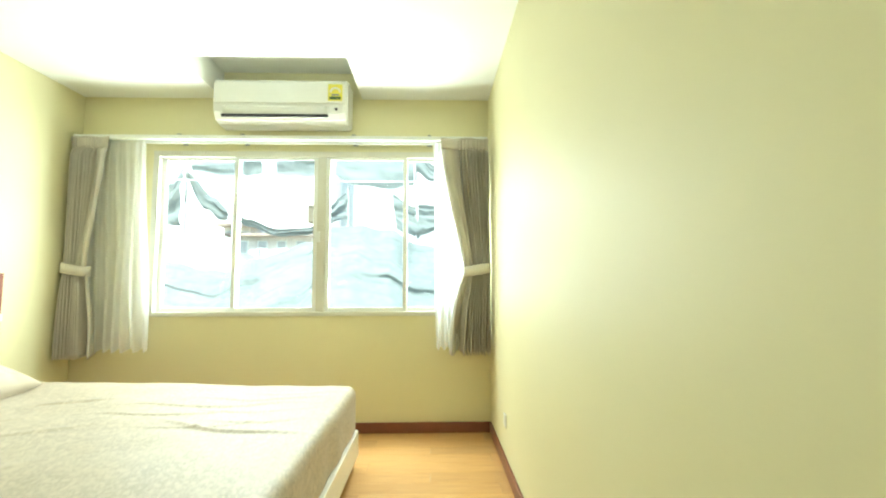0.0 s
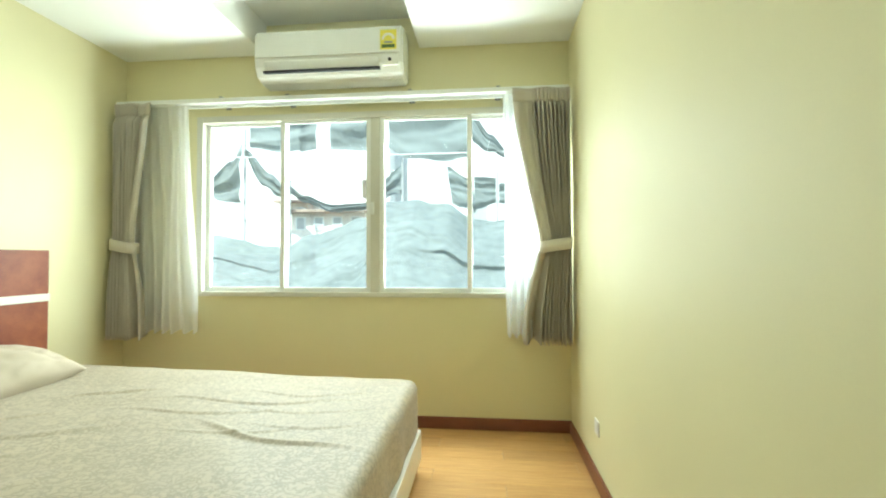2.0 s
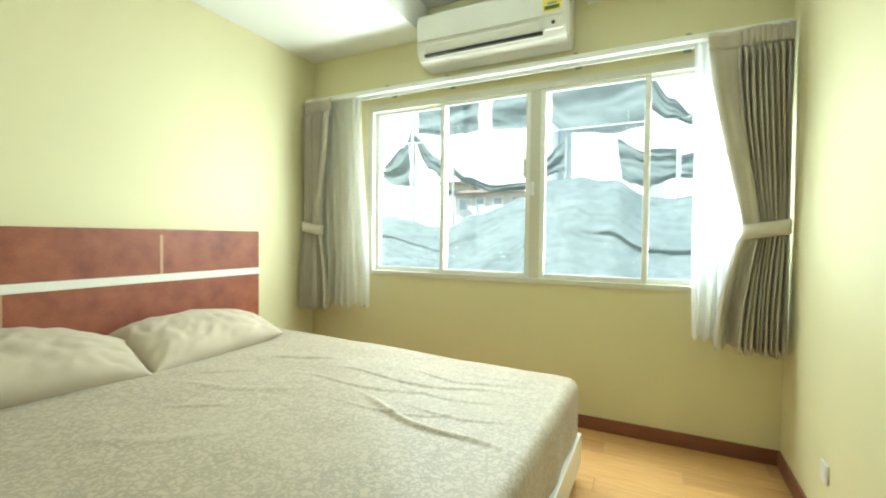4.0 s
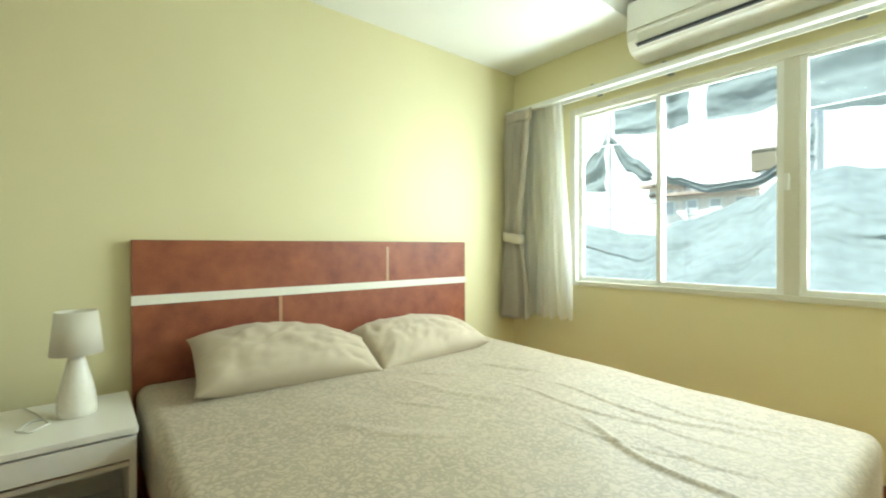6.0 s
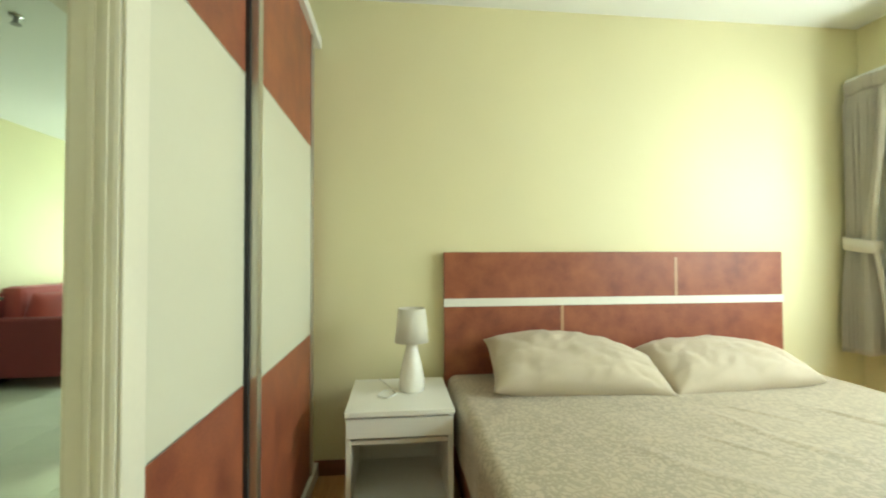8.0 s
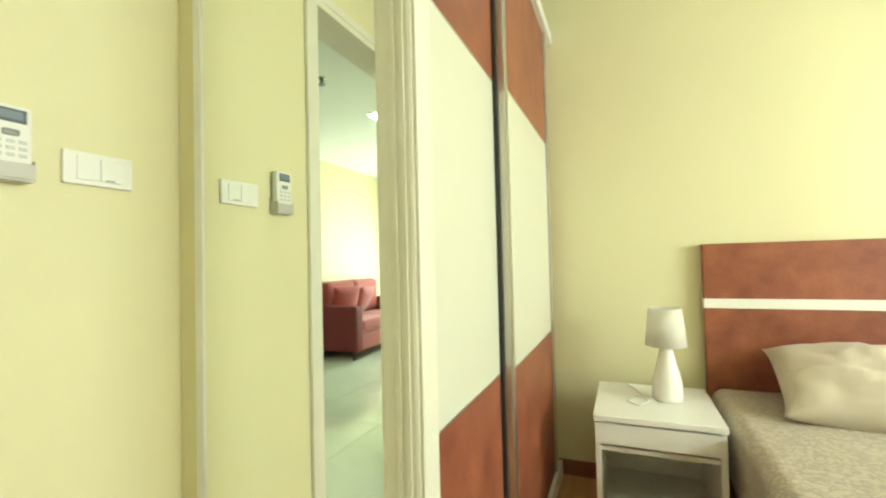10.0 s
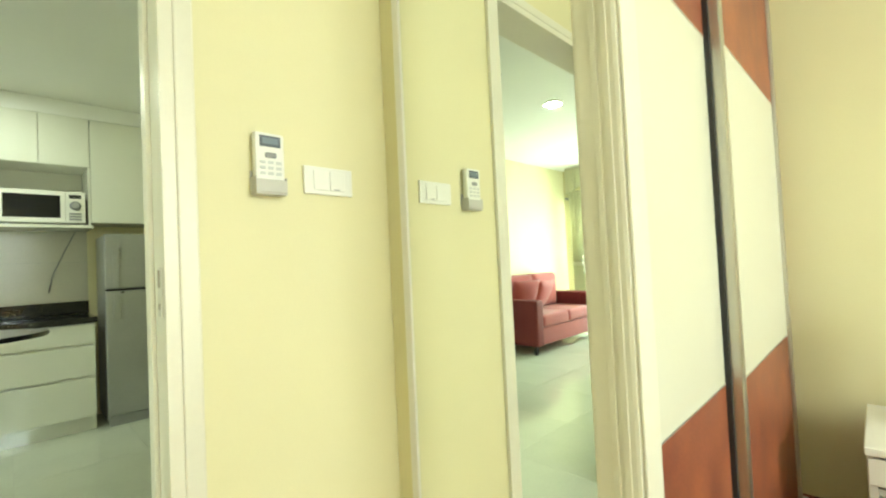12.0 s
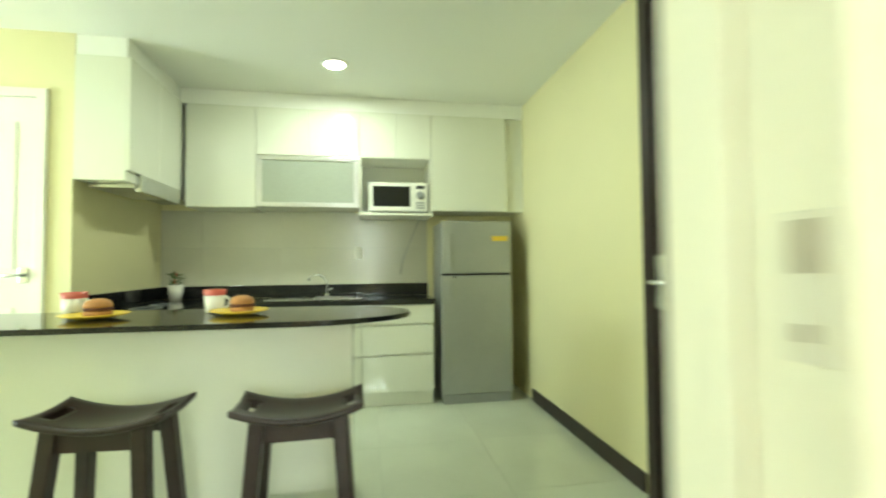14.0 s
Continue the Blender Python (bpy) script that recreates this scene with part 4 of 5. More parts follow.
# plant in a pot
pl = thing("potted_plant", (3.79, -3.42, CZ), "small potted plant in a white cup on the worktop", "plant")
part("pot", turned([(0.040, 0.001), (0.055, 0.12), (0.050, 0.12), (0.040, 0.02)], 24, (3.79, -3.42, CZ)), CERAM, pl)
rnd = random.Random(4)
one = bmesh.new()
for i in range(70):
    a, r, h = rnd.uniform(0, 6.28), rnd.uniform(0.0, 0.045), rnd.uniform(0.11, 0.20)
    c = Vector((3.79 + r * math.cos(a), -3.42 + r * math.sin(a), CZ + h))
    d = Vector((math.cos(a), math.sin(a), rnd.uniform(0.2, 1.4))).normalized() * rnd.uniform(0.015, 0.035)
    s = d.cross(Vector((rnd.uniform(-1, 1), rnd.uniform(-1, 1), 1))).normalized() * 0.009
    vs = [one.verts.new(p) for p in (c, c + d * 0.5 + s, c + d, c + d * 0.5 - s)]
    one.faces.new(vs)
part("foliage", one, GREENL, pl, "green and reddish small leaves", thick=0.001)
part("stem", tube([(3.79, -3.42, CZ + 0.06), (3.795, -3.415, CZ + 0.16), (3.785, -3.42, CZ + 0.22)], 0.004), REDP, pl)

# microwave
mw = thing("microwave_oven", (2.11, -3.35, 1.46), "white microwave oven with a black glass door", "microwave")
MX0, MX1, MZ0, MZ1, MY = 1.888, 2.345, 1.472, 1.70, -3.185
part("case", box(MX0, -3.50, MZ0, MX1, MY - 0.02, MZ1, 0.005), PLASTW, mw)
d = part("door", box(MX0 + 0.115, MY - 0.020, MZ0 + 0.004, MX1 - 0.002, MY, MZ1 - 0.004, 0.004), PLASTW, mw)
part("door_glass", box(MX0 + 0.140, MY - 0.002, MZ0 + 0.036, MX1 - 0.028, MY + 0.002, MZ1 - 0.034, 0.001), BLACKG, d, "black door glass")
pn = part("control_panel", box(MX0 + 0.002, MY - 0.020, MZ0 + 0.004, MX0 + 0.112, MY, MZ1 - 0.004, 0.004), PLASTW, mw)
for z, r in ((MZ0 + 0.125, 0.033),):
    bm = turned([(r, 0), (r, 0.004), (r * 0.62, 0.006), (r * 0.62, 0.018)], 26)
    bmesh.ops.rotate(bm, cent=(0, 0, 0), matrix=Matrix.Rotation(radians(-90), 3, "X"), verts=bm.verts)
    bmesh.ops.translate(bm, vec=(MX0 + 0.058, MY, z), verts=bm.verts)
    part("dial", bm, PLASTG, pn, "grey timer dial")
part("display", box(MX0 + 0.025, MY - 0.001, MZ1 - 0.052, MX0 + 0.092, MY + 0.002, MZ1 - 0.025, 0.001), DARK, pn)
for i in range(3):
    part("button", box(MX0 + 0.025, MY - 0.001, MZ0 + 0.020 + 0.020 * i, MX0 + 0.092, MY + 0.003, MZ0 + 0.034 + 0.020 * i, 0.001), PLASTG, pn)
for x in (MX0 + 0.04, MX1 - 0.04):
    for y in (-3.47, -3.24):
        part("foot", turned([(0.012, 0.0), (0.012, 0.012)], 12, (x, y, 1.4595)), PLASTG, mw)
part("cable", tube([(1.93, -3.50, 1.50), (1.92, KY + 0.02, 1.44), (1.98, KY + 0.03, 1.30), (2.06, KY + 0.02, 1.10), (2.08, KY + 0.012, 0.98)], 0.004), PLASTG, mw)
so = thing("wall_socket", (2.43, KY, 1.15), "white power socket on the tiled splashback", "socket")
part("plate", box(2.40, KY + 0.009, 1.11, 2.46, KY + 0.018, 1.21, 0.003), PLASTW, so)
part("plug", box(2.415, KY + 0.018, 1.16, 2.445, KY + 0.045, 1.195, 0.005), PLASTW, so)

# refrigerator
fr = thing("refrigerator", (1.52, -3.3, 0), "silver-grey two-door refrigerator with a yellow sticker", "refrigerator")
FX0, FX1, FY = 1.25, 1.802, -3.07
part("body", box(FX0 + 0.004, KY + 0.03, 0.03, FX1 - 0.004, FY - 0.062, 1.385, 0.006), FRIDGE, fr)
for z0, z1 in ((0.075, 0.972), (0.986, 1.39)):
    d = part("door", box(FX0, FY - 0.058, z0, FX1, FY, z1, 0.012), FRIDGE, fr)
    part("handle", box(FX1 - 0.085, FY - 0.004, (z1 - 0.20) if z1 < 1 else z0 + 0.01, FX1 - 0.045, FY + 0.008, z1 - 0.015 if z1 < 1 else z0 + 0.30, 0.004), FRIDGE, d)
part("door_seal", box(FX0 + 0.006, FY - 0.061, 0.973, FX1 - 0.006, FY - 0.02, 0.985), DARK, fr)
part("kick_plate", box(FX0 + 0.01, FY - 0.05, 0.0, FX1 - 0.01, FY - 0.012, 0.072, 0.004), PLASTG, fr)
part("sticker", box(FX0 + 0.03, FY - 0.001, 1.235, FX0 + 0.155, FY + 0.0012, 1.275), YELLOW, fr, "yellow sticker")
part("lock_knob", turned([(0.012, 0), (0.012, 0.01)], 14, (FX1 - 0.10, FY - 0.006, 0.955)), DARK, fr)

# breakfast bar with rounded end
bar = thing("breakfast_bar", (3.2, -1.75, 0), "white breakfast bar with a rounded dark granite top", "bar counter")
BZ = 0.86
one = bmesh.new()
cx, cy, ry, rx = 2.62, -1.735, 0.295, 0.45
outline = [(EX, cy - ry), (EX, cy + ry)] + [(cx - rx * math.sin(a), cy + ry * math.cos(a)) for a in [math.pi * k / 30 for k in range(31)]]
lo = [one.verts.new((x, y, BZ - 0.020)) for x, y in outline]
hi = [one.verts.new((x, y, BZ)) for x, y in outline]
one.faces.new(hi)
one.faces.new(lo[::-1])
for k in range(len(lo)):
    one.faces.new((lo[k], lo[(k + 1) % len(lo)], hi[(k + 1) % len(lo)], hi[k]))
bmesh.ops.recalc_face_normals(one, faces=one.faces)
bmesh.ops.bevel(one, geom=[e for e in one.edges if abs(e.verts[0].co.z - e.verts[1].co.z) < 1e-4], offset=0.005, segments=2, affect="EDGES")
part("top", one, GRANITE, bar, "polished dark granite top")
part("front_panel", box(2.42, -1.67, 0.0, EX, -1.65, BZ - 0.0205, 0.002), LAMINW, bar)
part("end_panel", box(2.42, -2.02, 0.0, 2.44, -1.671, BZ - 0.0205, 0.002), LAMINW, bar)
part("back_panel", box(2.441, -2.02, 0.0, EX, -2.0, BZ - 0.0205, 0.002), LAMINW, bar)


def plate_set(x, y, label):
    p = thing("plate", (x, y, BZ), "yellow plate on the breakfast bar", "plate", "yellow plates on the bar")
    part("dish", turned([(0.04, 0.001), (0.075, 0.006), (0.115, 0.018), (0.112, 0.021), (0.072, 0.010), (0.0, 0.009)], 36, (x, y, BZ), cap=False), YELLOW, p)
    b = thing("burger", (x - 0.01, y + 0.0, BZ + 0.010), "small toasted burger on the yellow plate", "food", "burgers")
    part("bun_base", turned([(0.02, 0.0), (0.045, 0.004), (0.048, 0.018), (0.04, 0.022)], 24, (x - 0.01, y, BZ + 0.010)), BREAD, b)
    part("filling", turned([(0.046, 0.0225), (0.051, 0.028), (0.046, 0.034)], 24, (x - 0.01, y, BZ + 0.010)), PATTY, b)
    part("bun_top", turned([(0.046, 0.0345), (0.048, 0.042), (0.040, 0.058), (0.022, 0.067), (0.004, 0.069)], 24, (x - 0.01, y, BZ + 0.010)), BREAD, b)
    m = thing("mug", (x + 0.125, y - 0.09, BZ), label, "mug", "mugs on the bar")
    mx, my = x + 0.125, y - 0.09
    part("cup", turned([(0.030, 0.001), (0.036, 0.004), (0.043, 0.075), (0.040, 0.075), (0.033, 0.01)], 30, (mx, my, BZ)), CERAM, m)
    part("rim_band", turned([(0.0435, 0.0755), (0.046, 0.1), (0.043, 0.1), (0.0405, 0.0755)], 30, (mx, my, BZ), cap=False), REDP, m, "red upper band")
    part("handle", tube([(mx - 0.038 - 0.026 * math.sin(a), my + 0.012, BZ + 0.047 - 0.026 * math.cos(a)) for a in [math.pi * k / 8 for k in range(9)]], 0.005), CERAM, m)


plate_set(3.40, -1.72, "white mug with a red band beside a plate")
plate_set(2.88, -1.75, "white mug with a red rim on the bar")

# saddle stools
ST = thing("bar_stool", (0, 0, 0), "dark-stained wooden saddle-seat bar stool", "stool", "stools at the bar")
ORIGIN[ST.name] = Vector()


def saddle(u, v, s):
    x, y = (u - 0.5) * 0.39, (v - 0.5) * 0.225
    rise = 0.038 * (2 * u - 1) ** 2 - 0.012 * (1 - (2 * v - 1) ** 2)
    edge = 0.005 * (max(abs(2 * u - 1), abs(2 * v - 1)) ** 8)
    return (x, y, 0.590 + rise + (0.013 - edge if s > 0 else -0.013 + edge))


one = bmesh.new()
gr = []
for s in (1, -1):
    g = [[one.verts.new(saddle(i / 28, j / 14, s)) for j in range(15)] for i in range(29)]
    gr.append(g)
    for i in range(28):
        for j in range(14):
            if not (i in (2, 3, 24, 25) and 4 <= j <= 9):
                q = (g[i][j], g[i + 1][j], g[i + 1][j + 1], g[i][j + 1])
                one.faces.new(q if s > 0 else q[::-1]).smooth = True
a, b = gr
rim = [(i, 0) for i in range(28)] + [(28, j) for j in range(14)] + [(i, 14) for i in range(28, 0, -1)] + [(0, j) for j in range(14, 0, -1)]
for k in range(len(rim)):
    (i, j), (m, n2) = rim[k], rim[(k + 1) % len(rim)]
    one.faces.new((a[i][j], b[i][j], b[m][n2], a[m][n2])).smooth = True
for i0 in (2, 24):
    hole = [(i0, j) for j in range(4, 11)] + [(i0 + 1, 10)] + [(i0 + 2, j) for j in range(10, 3, -1)] + [(i0 + 1, 4)]
    for k in range(len(hole)):
        (i, j), (m, n2) = hole[k], hole[(k + 1) % len(hole)]
        one.faces.new((a[i][j], a[m][n2], b[m][n2], b[i][j]))
bmesh.ops.recalc_face_normals(one, faces=one.faces)
part("seat", one, DARKW, ST, "curved saddle seat with hand slots")
feet = {}
for sx in (-1, 1):
    for sy in (-1, 1):
        feet[sx, sy] = ((sx * 0.165, sy * 0.125, 0.0), (sx * 0.120, sy * 0.075, 0.60))
        part("leg", leg(feet[sx, sy][0], feet[sx, sy][1], 0.020, 0.022), DARKW, ST)


def on_leg(k, z):
    p, q = (Vector(c) for c in feet[k])
    return p + (q - p) * (z / 0.60)


for k0, k1, z, w in (((-1, 1), (1, 1), 0.21, 0.014), ((-1, -1), (1, -1), 0.21, 0.014), ((-1, -1), (-1, 1), 0.15, 0.014), ((1, -1), (1, 1), 0.15, 0.014)):
    p, q = on_leg(k0, z), on_leg(k1, z)
    one = box(min(p.x, q.x) - (w if p.x == q.x else 0), min(p.y, q.y) - (w if abs(p.y - q.y) < 1e-6 else 0) * 0.8, z - 0.018,
              max(p.x, q.x) + (w if p.x == q.x else 0), max(p.y, q.y) + (w if abs(p.y - q.y) < 1e-6 else 0) * 0.8, z + 0.018, 0.003)
    part("stretcher", one, DARKW, ST)
for sy in (-1, 1):
    part("apron", box(-0.12, sy * 0.075 - 0.010, 0.525, 0.12, sy * 0.075 + 0.010, 0.580, 0.003), DARKW, ST)
ST.matrix_basis = pose(2.565, -1.30, 0, 0, 0, 2)
copy_thing(ST, pose(3.13, -1.33, 0, 0, 0, -3))

# entrance door with dark frame in the west wall
ed = tagged(new("door_2"), "dark framed entrance door with a steel lever lock", "door", kind="structure")
bm = box(KX, -1.625, 0.0, KX + 0.022, -1.555, 2.30, 0.004)
box(KX, -0.64, 0.0, KX + 0.022, -0.57, 2.30, 0.004, bm)
box(KX, -1.555, 2.23, KX + 0.022, -0.64, 2.30, 0.004, bm)
part("frame", bm, DARKW, ed)
lf = part("door_leaf", box(KX, -1.553, 0.004, KX + 0.012, -0.642, 2.228, 0.002), DARKW, ed)
part("lock_plate", box(KX + 0.0125, -1.548, 0.86, KX + 0.020, -1.475, 1.09, 0.003), STEEL, lf, "steel lock plate")
part("lever", tube([(KX + 0.02, -1.515, 0.975), (KX + 0.07, -1.515, 0.975), (KX + 0.075, -1.50, 0.975), (KX + 0.075, -1.40, 0.975)], 0.010), STEEL, lf, "steel lever handle")

# white bathroom door
bd = tagged(new("door_3"), "white panelled bathroom door, closed, with a steel lever", "door", kind="structure")
bm = box(4.070, EY, 0, 4.120, EY + 0.022, 2.035, 0.004)
box(4.790, EY, 0, 4.840, EY + 0.022, 2.035, 0.004, bm)
box(4.120, EY, 1.985, 4.790, EY + 0.022, 2.035, 0.004, bm)
part("frame", bm, WHITE, bd)
lf = part("door_leaf", box(4.122, EY, 0.006, 4.788, EY + 0.012, 1.983, 0.002), WHITE, bd)
for x0, x1 in ((4.210, 4.420), (4.490, 4.700)):
    for z0, z1 in ((0.2, 0.85), (1.05, 1.85)):
        pnl = box(x0, EY + 0.0122, z0, x1, EY + 0.018, z1, 0.004)
        part("panel", pnl, WHITE, lf)
part("lever", tube([(4.165, EY + 0.012, 1.02), (4.165, EY + 0.055, 1.02), (4.180, EY + 0.058, 1.02), (4.275, EY + 0.058, 1.02)], 0.009), STEEL, lf, "steel lever handle")
part("rose", box(4.142, EY + 0.0122, 0.98, 4.188, EY + 0.018, 1.06, 0.003), STEEL, lf)


def downlight(x, y, watts):
    th = thing("ceiling_downlight", (x, y, KH), "round white recessed ceiling downlight, lit", "ceiling light", "ceiling downlights")
    part("ring", turned([(0.060, -0.001), (0.085, -0.001), (0.085, -0.006), (0.060, -0.010)], 36, (x, y, KH), cap=False), PLASTW, th)
    part("lamp_glass", turned([(0.001, -0.0065), (0.062, -0.0065)], 36, (x, y, KH), cap=False), GLOW, th, "glowing lamp glass")
    lamp("downlight_beam", "AREA", watts, look((x, y, KH - 0.015), (x, y + 0.001, 0)), (0.93, 1.0, 0.86), 0.11)


downlight(2.56, -2.66, 2.35)
downlight(4.2, -1.0, 2.35)
sp = thing("ceiling_sprinkler", (3.38, -0.95, KH), "small dark ceiling fire sprinkler", "sprinkler")
part("plate", turned([(0.03, -0.001), (0.03, -0.006), (0.012, -0.010)], 20, (3.38, -0.95, KH)), STEEL, sp)
part("head", turned([(0.010, -0.010), (0.010, -0.04), (0.022, -0.045), (0.022, -0.050)], 16, (3.38, -0.95, KH)), PLASTG, sp)

# ---------- living room: sofa, curtain, window, table ----------
SX0, SX1, SY0, SY1 = 4.95, 6.35, EY + 0.02, -1.78
sf = thing("sofa", ((SX0 + SX1) / 2, -2.15, 0), "red two-seat sofa with dark maroon arms against the wall", "sofa")
part("base", box(SX0 + 0.14, SY0 + 0.02, 0.10, SX1 - 0.14, SY1, 0.29, 0.02), REDSOFA, sf)
for x0 in (SX0 + 0.145, (SX0 + SX1) / 2 + 0.002):
    part("seat_cushion", box(x0, SY0 + 0.18, 0.291, x0 + (SX1 - SX0) / 2 - 0.148, SY1 + 0.015, 0.435, 0.04), REDSOFA, sf)
    part("back_cushion", box(x0, SY0 + 0.06, 0.436, x0 + (SX1 - SX0) / 2 - 0.148, SY0 + 0.25, 0.86, 0.06), REDSOFA, sf)
part("back_frame", box(SX0 + 0.02, SY0, 0.10, SX1 - 0.02, SY0 + 0.12, 0.80, 0.03), MAROON, sf)
for x0 in (SX0, SX1 - 0.14):
    part("arm", box(x0, SY0 + 0.02, 0.10, x0 + 0.138, SY1 + 0.02, 0.60, 0.025), MAROON, sf, "dark maroon padded arm")
    for y in (SY0 + 0.06, SY1 - 0.05):
        part("foot", leg((x0 + 0.07, y, 0.0), (x0 + 0.07, y, 0.099), 0.018, 0.024), DARKW, sf)


def cushion(at, turn, s=0.40, h=0.14):
    th = thing("cushion", at, "small red scatter cushion on the sofa", "cushion", "sofa cushions")
    ORIGIN[th.name] = Vector()
    one = bmesh.new()
    for sd in (1, -1):
        g = [[one.verts.new(((2 * i / 14 - 1) * s / 2, (2 * j / 14 - 1) * s / 2, sd * h / 2 * max(0.0, (1 - abs(2 * i / 14 - 1) ** 2.5) * (1 - abs(2 * j / 14 - 1) ** 2.5)) ** 0.5)) for j in range(15)] for i in range(15)]
        for i in range(14):
            for j in range(14):
                q = (g[i][j], g[i + 1][j], g[i + 1][j + 1], g[i][j + 1])
                one.faces.new(q if sd > 0 else q[::-1]).smooth = True
    bmesh.ops.remove_doubles(one, verts=one.verts, dist=0.0005)
    part("cover", one, REDSOFA, th)
    th.rotation_euler = [radians(a) for a in turn]


cushion((SX0 + 0.34, SY0 + 0.33, 0.615), (68, 0, 14))
cushion((SX0 + 0.72, SY0 + 0.33, 0.60), (62, 0, -8))
lw = tagged(new("window_2"), "tall bright living room window with white frame", "window", kind="structure")
bm = box(LX + 0.03, -2.3, 0.25, LX + 0.08, -2.25, 1.85, 0.003)
for b in ((LX + 0.03, -0.85, 0.25, LX + 0.08, -0.8, 1.85), (LX + 0.03, -2.25, 1.80, LX + 0.08, -0.85, 1.85), (LX + 0.03, -2.25, 0.25, LX + 0.08, -0.85, 0.30), (LX + 0.03, -1.575, 0.30, LX + 0.08, -1.525, 1.80)):
    box(*b, bevel=0.003, bm=bm)
part("window_frame", bm, ALU_W, lw)
for y0, y1 in ((-2.25, -1.575), (-1.525, -0.85)):
    p = part("pane", box(LX + 0.05, y0, 0.30, LX + 0.056, y1, 1.80), PANE, lw)
    p.visible_shadow = False
th = thing("curtain_rail", (LX - 0.1, -1.25, 1.92), "dark curtain rod above the living room window", "curtain rail")
part("rod", tube([(LX - 0.12, -2.42, 1.92), (LX - 0.12, -0.3, 1.92)], 0.012), PLASTG, th)
for y in (-2.40, -0.32):
    part("bracket", box(LX - 0.135, y - 0.01, 1.905, LX, y + 0.01, 1.935, 0.002), PLASTG, th)


def side_curtain(y0, y1, label):
    th = thing("living_room_curtain", (LX - 0.12, y0, 0.1), label, "curtain")
    part("cloth", sheet(84, 20, lambda u, v: (LX - 0.12 + 0.03 * (0.5 + 0.6 * v) * math.sin(2 * math.pi * 6 * u + math.sin(2 * v)), y0 + (y1 - y0) * u, 1.90 - 1.80 * v)), SHEER, th, thick=0.0)


side_curtain(-2.25, -1.75, "white sheer curtain beside the bright window")
DRAPE = mat("pale_olive_drape", (0.82, 0.81, 0.65), 0.85, var=0.05, scale=3, fine=0.05, fscale=300, bump=0.2, bscale=400, through_light=0.5)
pm = thing("window_pelmet", (LX - 0.1, -1.3, 1.98), "pale olive cloth pelmet above the living room window", "pelmet")
part("board", box(LX - 0.20, -2.36, KH - 0.03, LX, -0.28, KH - 0.001, 0.003), WHITE, pm)
part("cloth", sheet(160, 10, lambda u, v: (LX - 0.21 + 0.012 * math.sin(2 * math.pi * 34 * u) * (0.4 + v), -2.36 + 2.08 * u, KH - 0.02 - (0.33 + 0.05 * math.cos(2 * math.pi * 4 * u)) * v)), DRAPE, pm, thick=0.003)


def drape(y0, y1, waist_y, label):
    th = thing("living_room_curtain", (LX - 0.16, y0, 0.08), label, "curtain")

    def f(u, v):
        z = 2.02 - 1.94 * v
        k = 1 - 0.55 * math.exp(-((z - 0.95) / 0.40) ** 2)
        y = waist_y + (y0 + (y1 - y0) * u - waist_y) * k
        return (LX - 0.16 + 0.028 * math.sin(2 * math.pi * 7 * u + 0.6 * math.sin(3 * v)), y, z)

    part("cloth", sheet(98, 30, f), DRAPE, th, thick=0.004)
    part("tie_band", box(LX - 0.20, min(waist_y, waist_y + (y0 - waist_y) * 0.45, waist_y + (y1 - waist_y) * 0.45) - 0.01, 0.92, LX - 0.115, max(waist_y, waist_y + (y0 - waist_y) * 0.45, waist_y + (y1 - waist_y) * 0.45) + 0.01, 0.98, 0.01), DRAPE, th)


drape(-2.34, -1.98, -2.30, "pale olive curtain tied back beside the bright window")
drape(-0.70, -0.34, -0.38, "pale olive curtain tied back at the window's other end")
CTG = mat("pale_green_table_glass", (0.42, 0.52, 0.45), 0.08, var=0.03)
ct = thing("coffee_table", (6.25, -1.25, 0), "low coffee table with a pale green glass top and steel legs", "table")
part("top", box(5.86, -1.52, 0.385, 6.68, -0.98, 0.397, 0.004), CTG, ct)
part("lower_shelf", box(5.92, -1.46, 0.16, 6.62, -1.04, 0.170, 0.003), CTG, ct)
for x in (5.91, 6.63):
    for y in (-1.47, -1.03):
        part("leg", tube([(x, y, 0.0), (x, y, 0.385)], 0.014, 12), CHROME, ct)

# the kitchen and living room lie a little west of the plan's origin
for ob in bpy.data.objects:
    if ob.parent is None and (ob not in bedroom_things or ob.name in ("ceiling_living", "floor_living") or ob.name.startswith(("wall_kitchen", "wall_living", "baseboard_kitchen"))):
        ob.location.x -= 0.040

# ---------- outside the bedroom window ----------
def facade(x0, x1, y, z0, z1, label, wins):
    th = thing("neighbour_building", ((x0 + x1) / 2, y, -6), label, "building", "buildings outside")
    part("wall", box(x0, y, -6.0, x1, y + 5, z1), CONCRETE, th)
    part("parapet", box(x0 - 0.1, y - 0.12, z1, x1 + 0.1, y + 5.1, z1 + 0.18, 0.02), CONCRETE, th)
    for a, b, c, d in wins:
        w = part("window", box(a, y - 0.03, b, c, y + 0.02, d, 0.01), ALU_W, th)
        part("pane", box(a + 0.06, y - 0.036, b + 0.06, c - 0.06, y - 0.031, d - 0.06), PANEO, w)
    return th


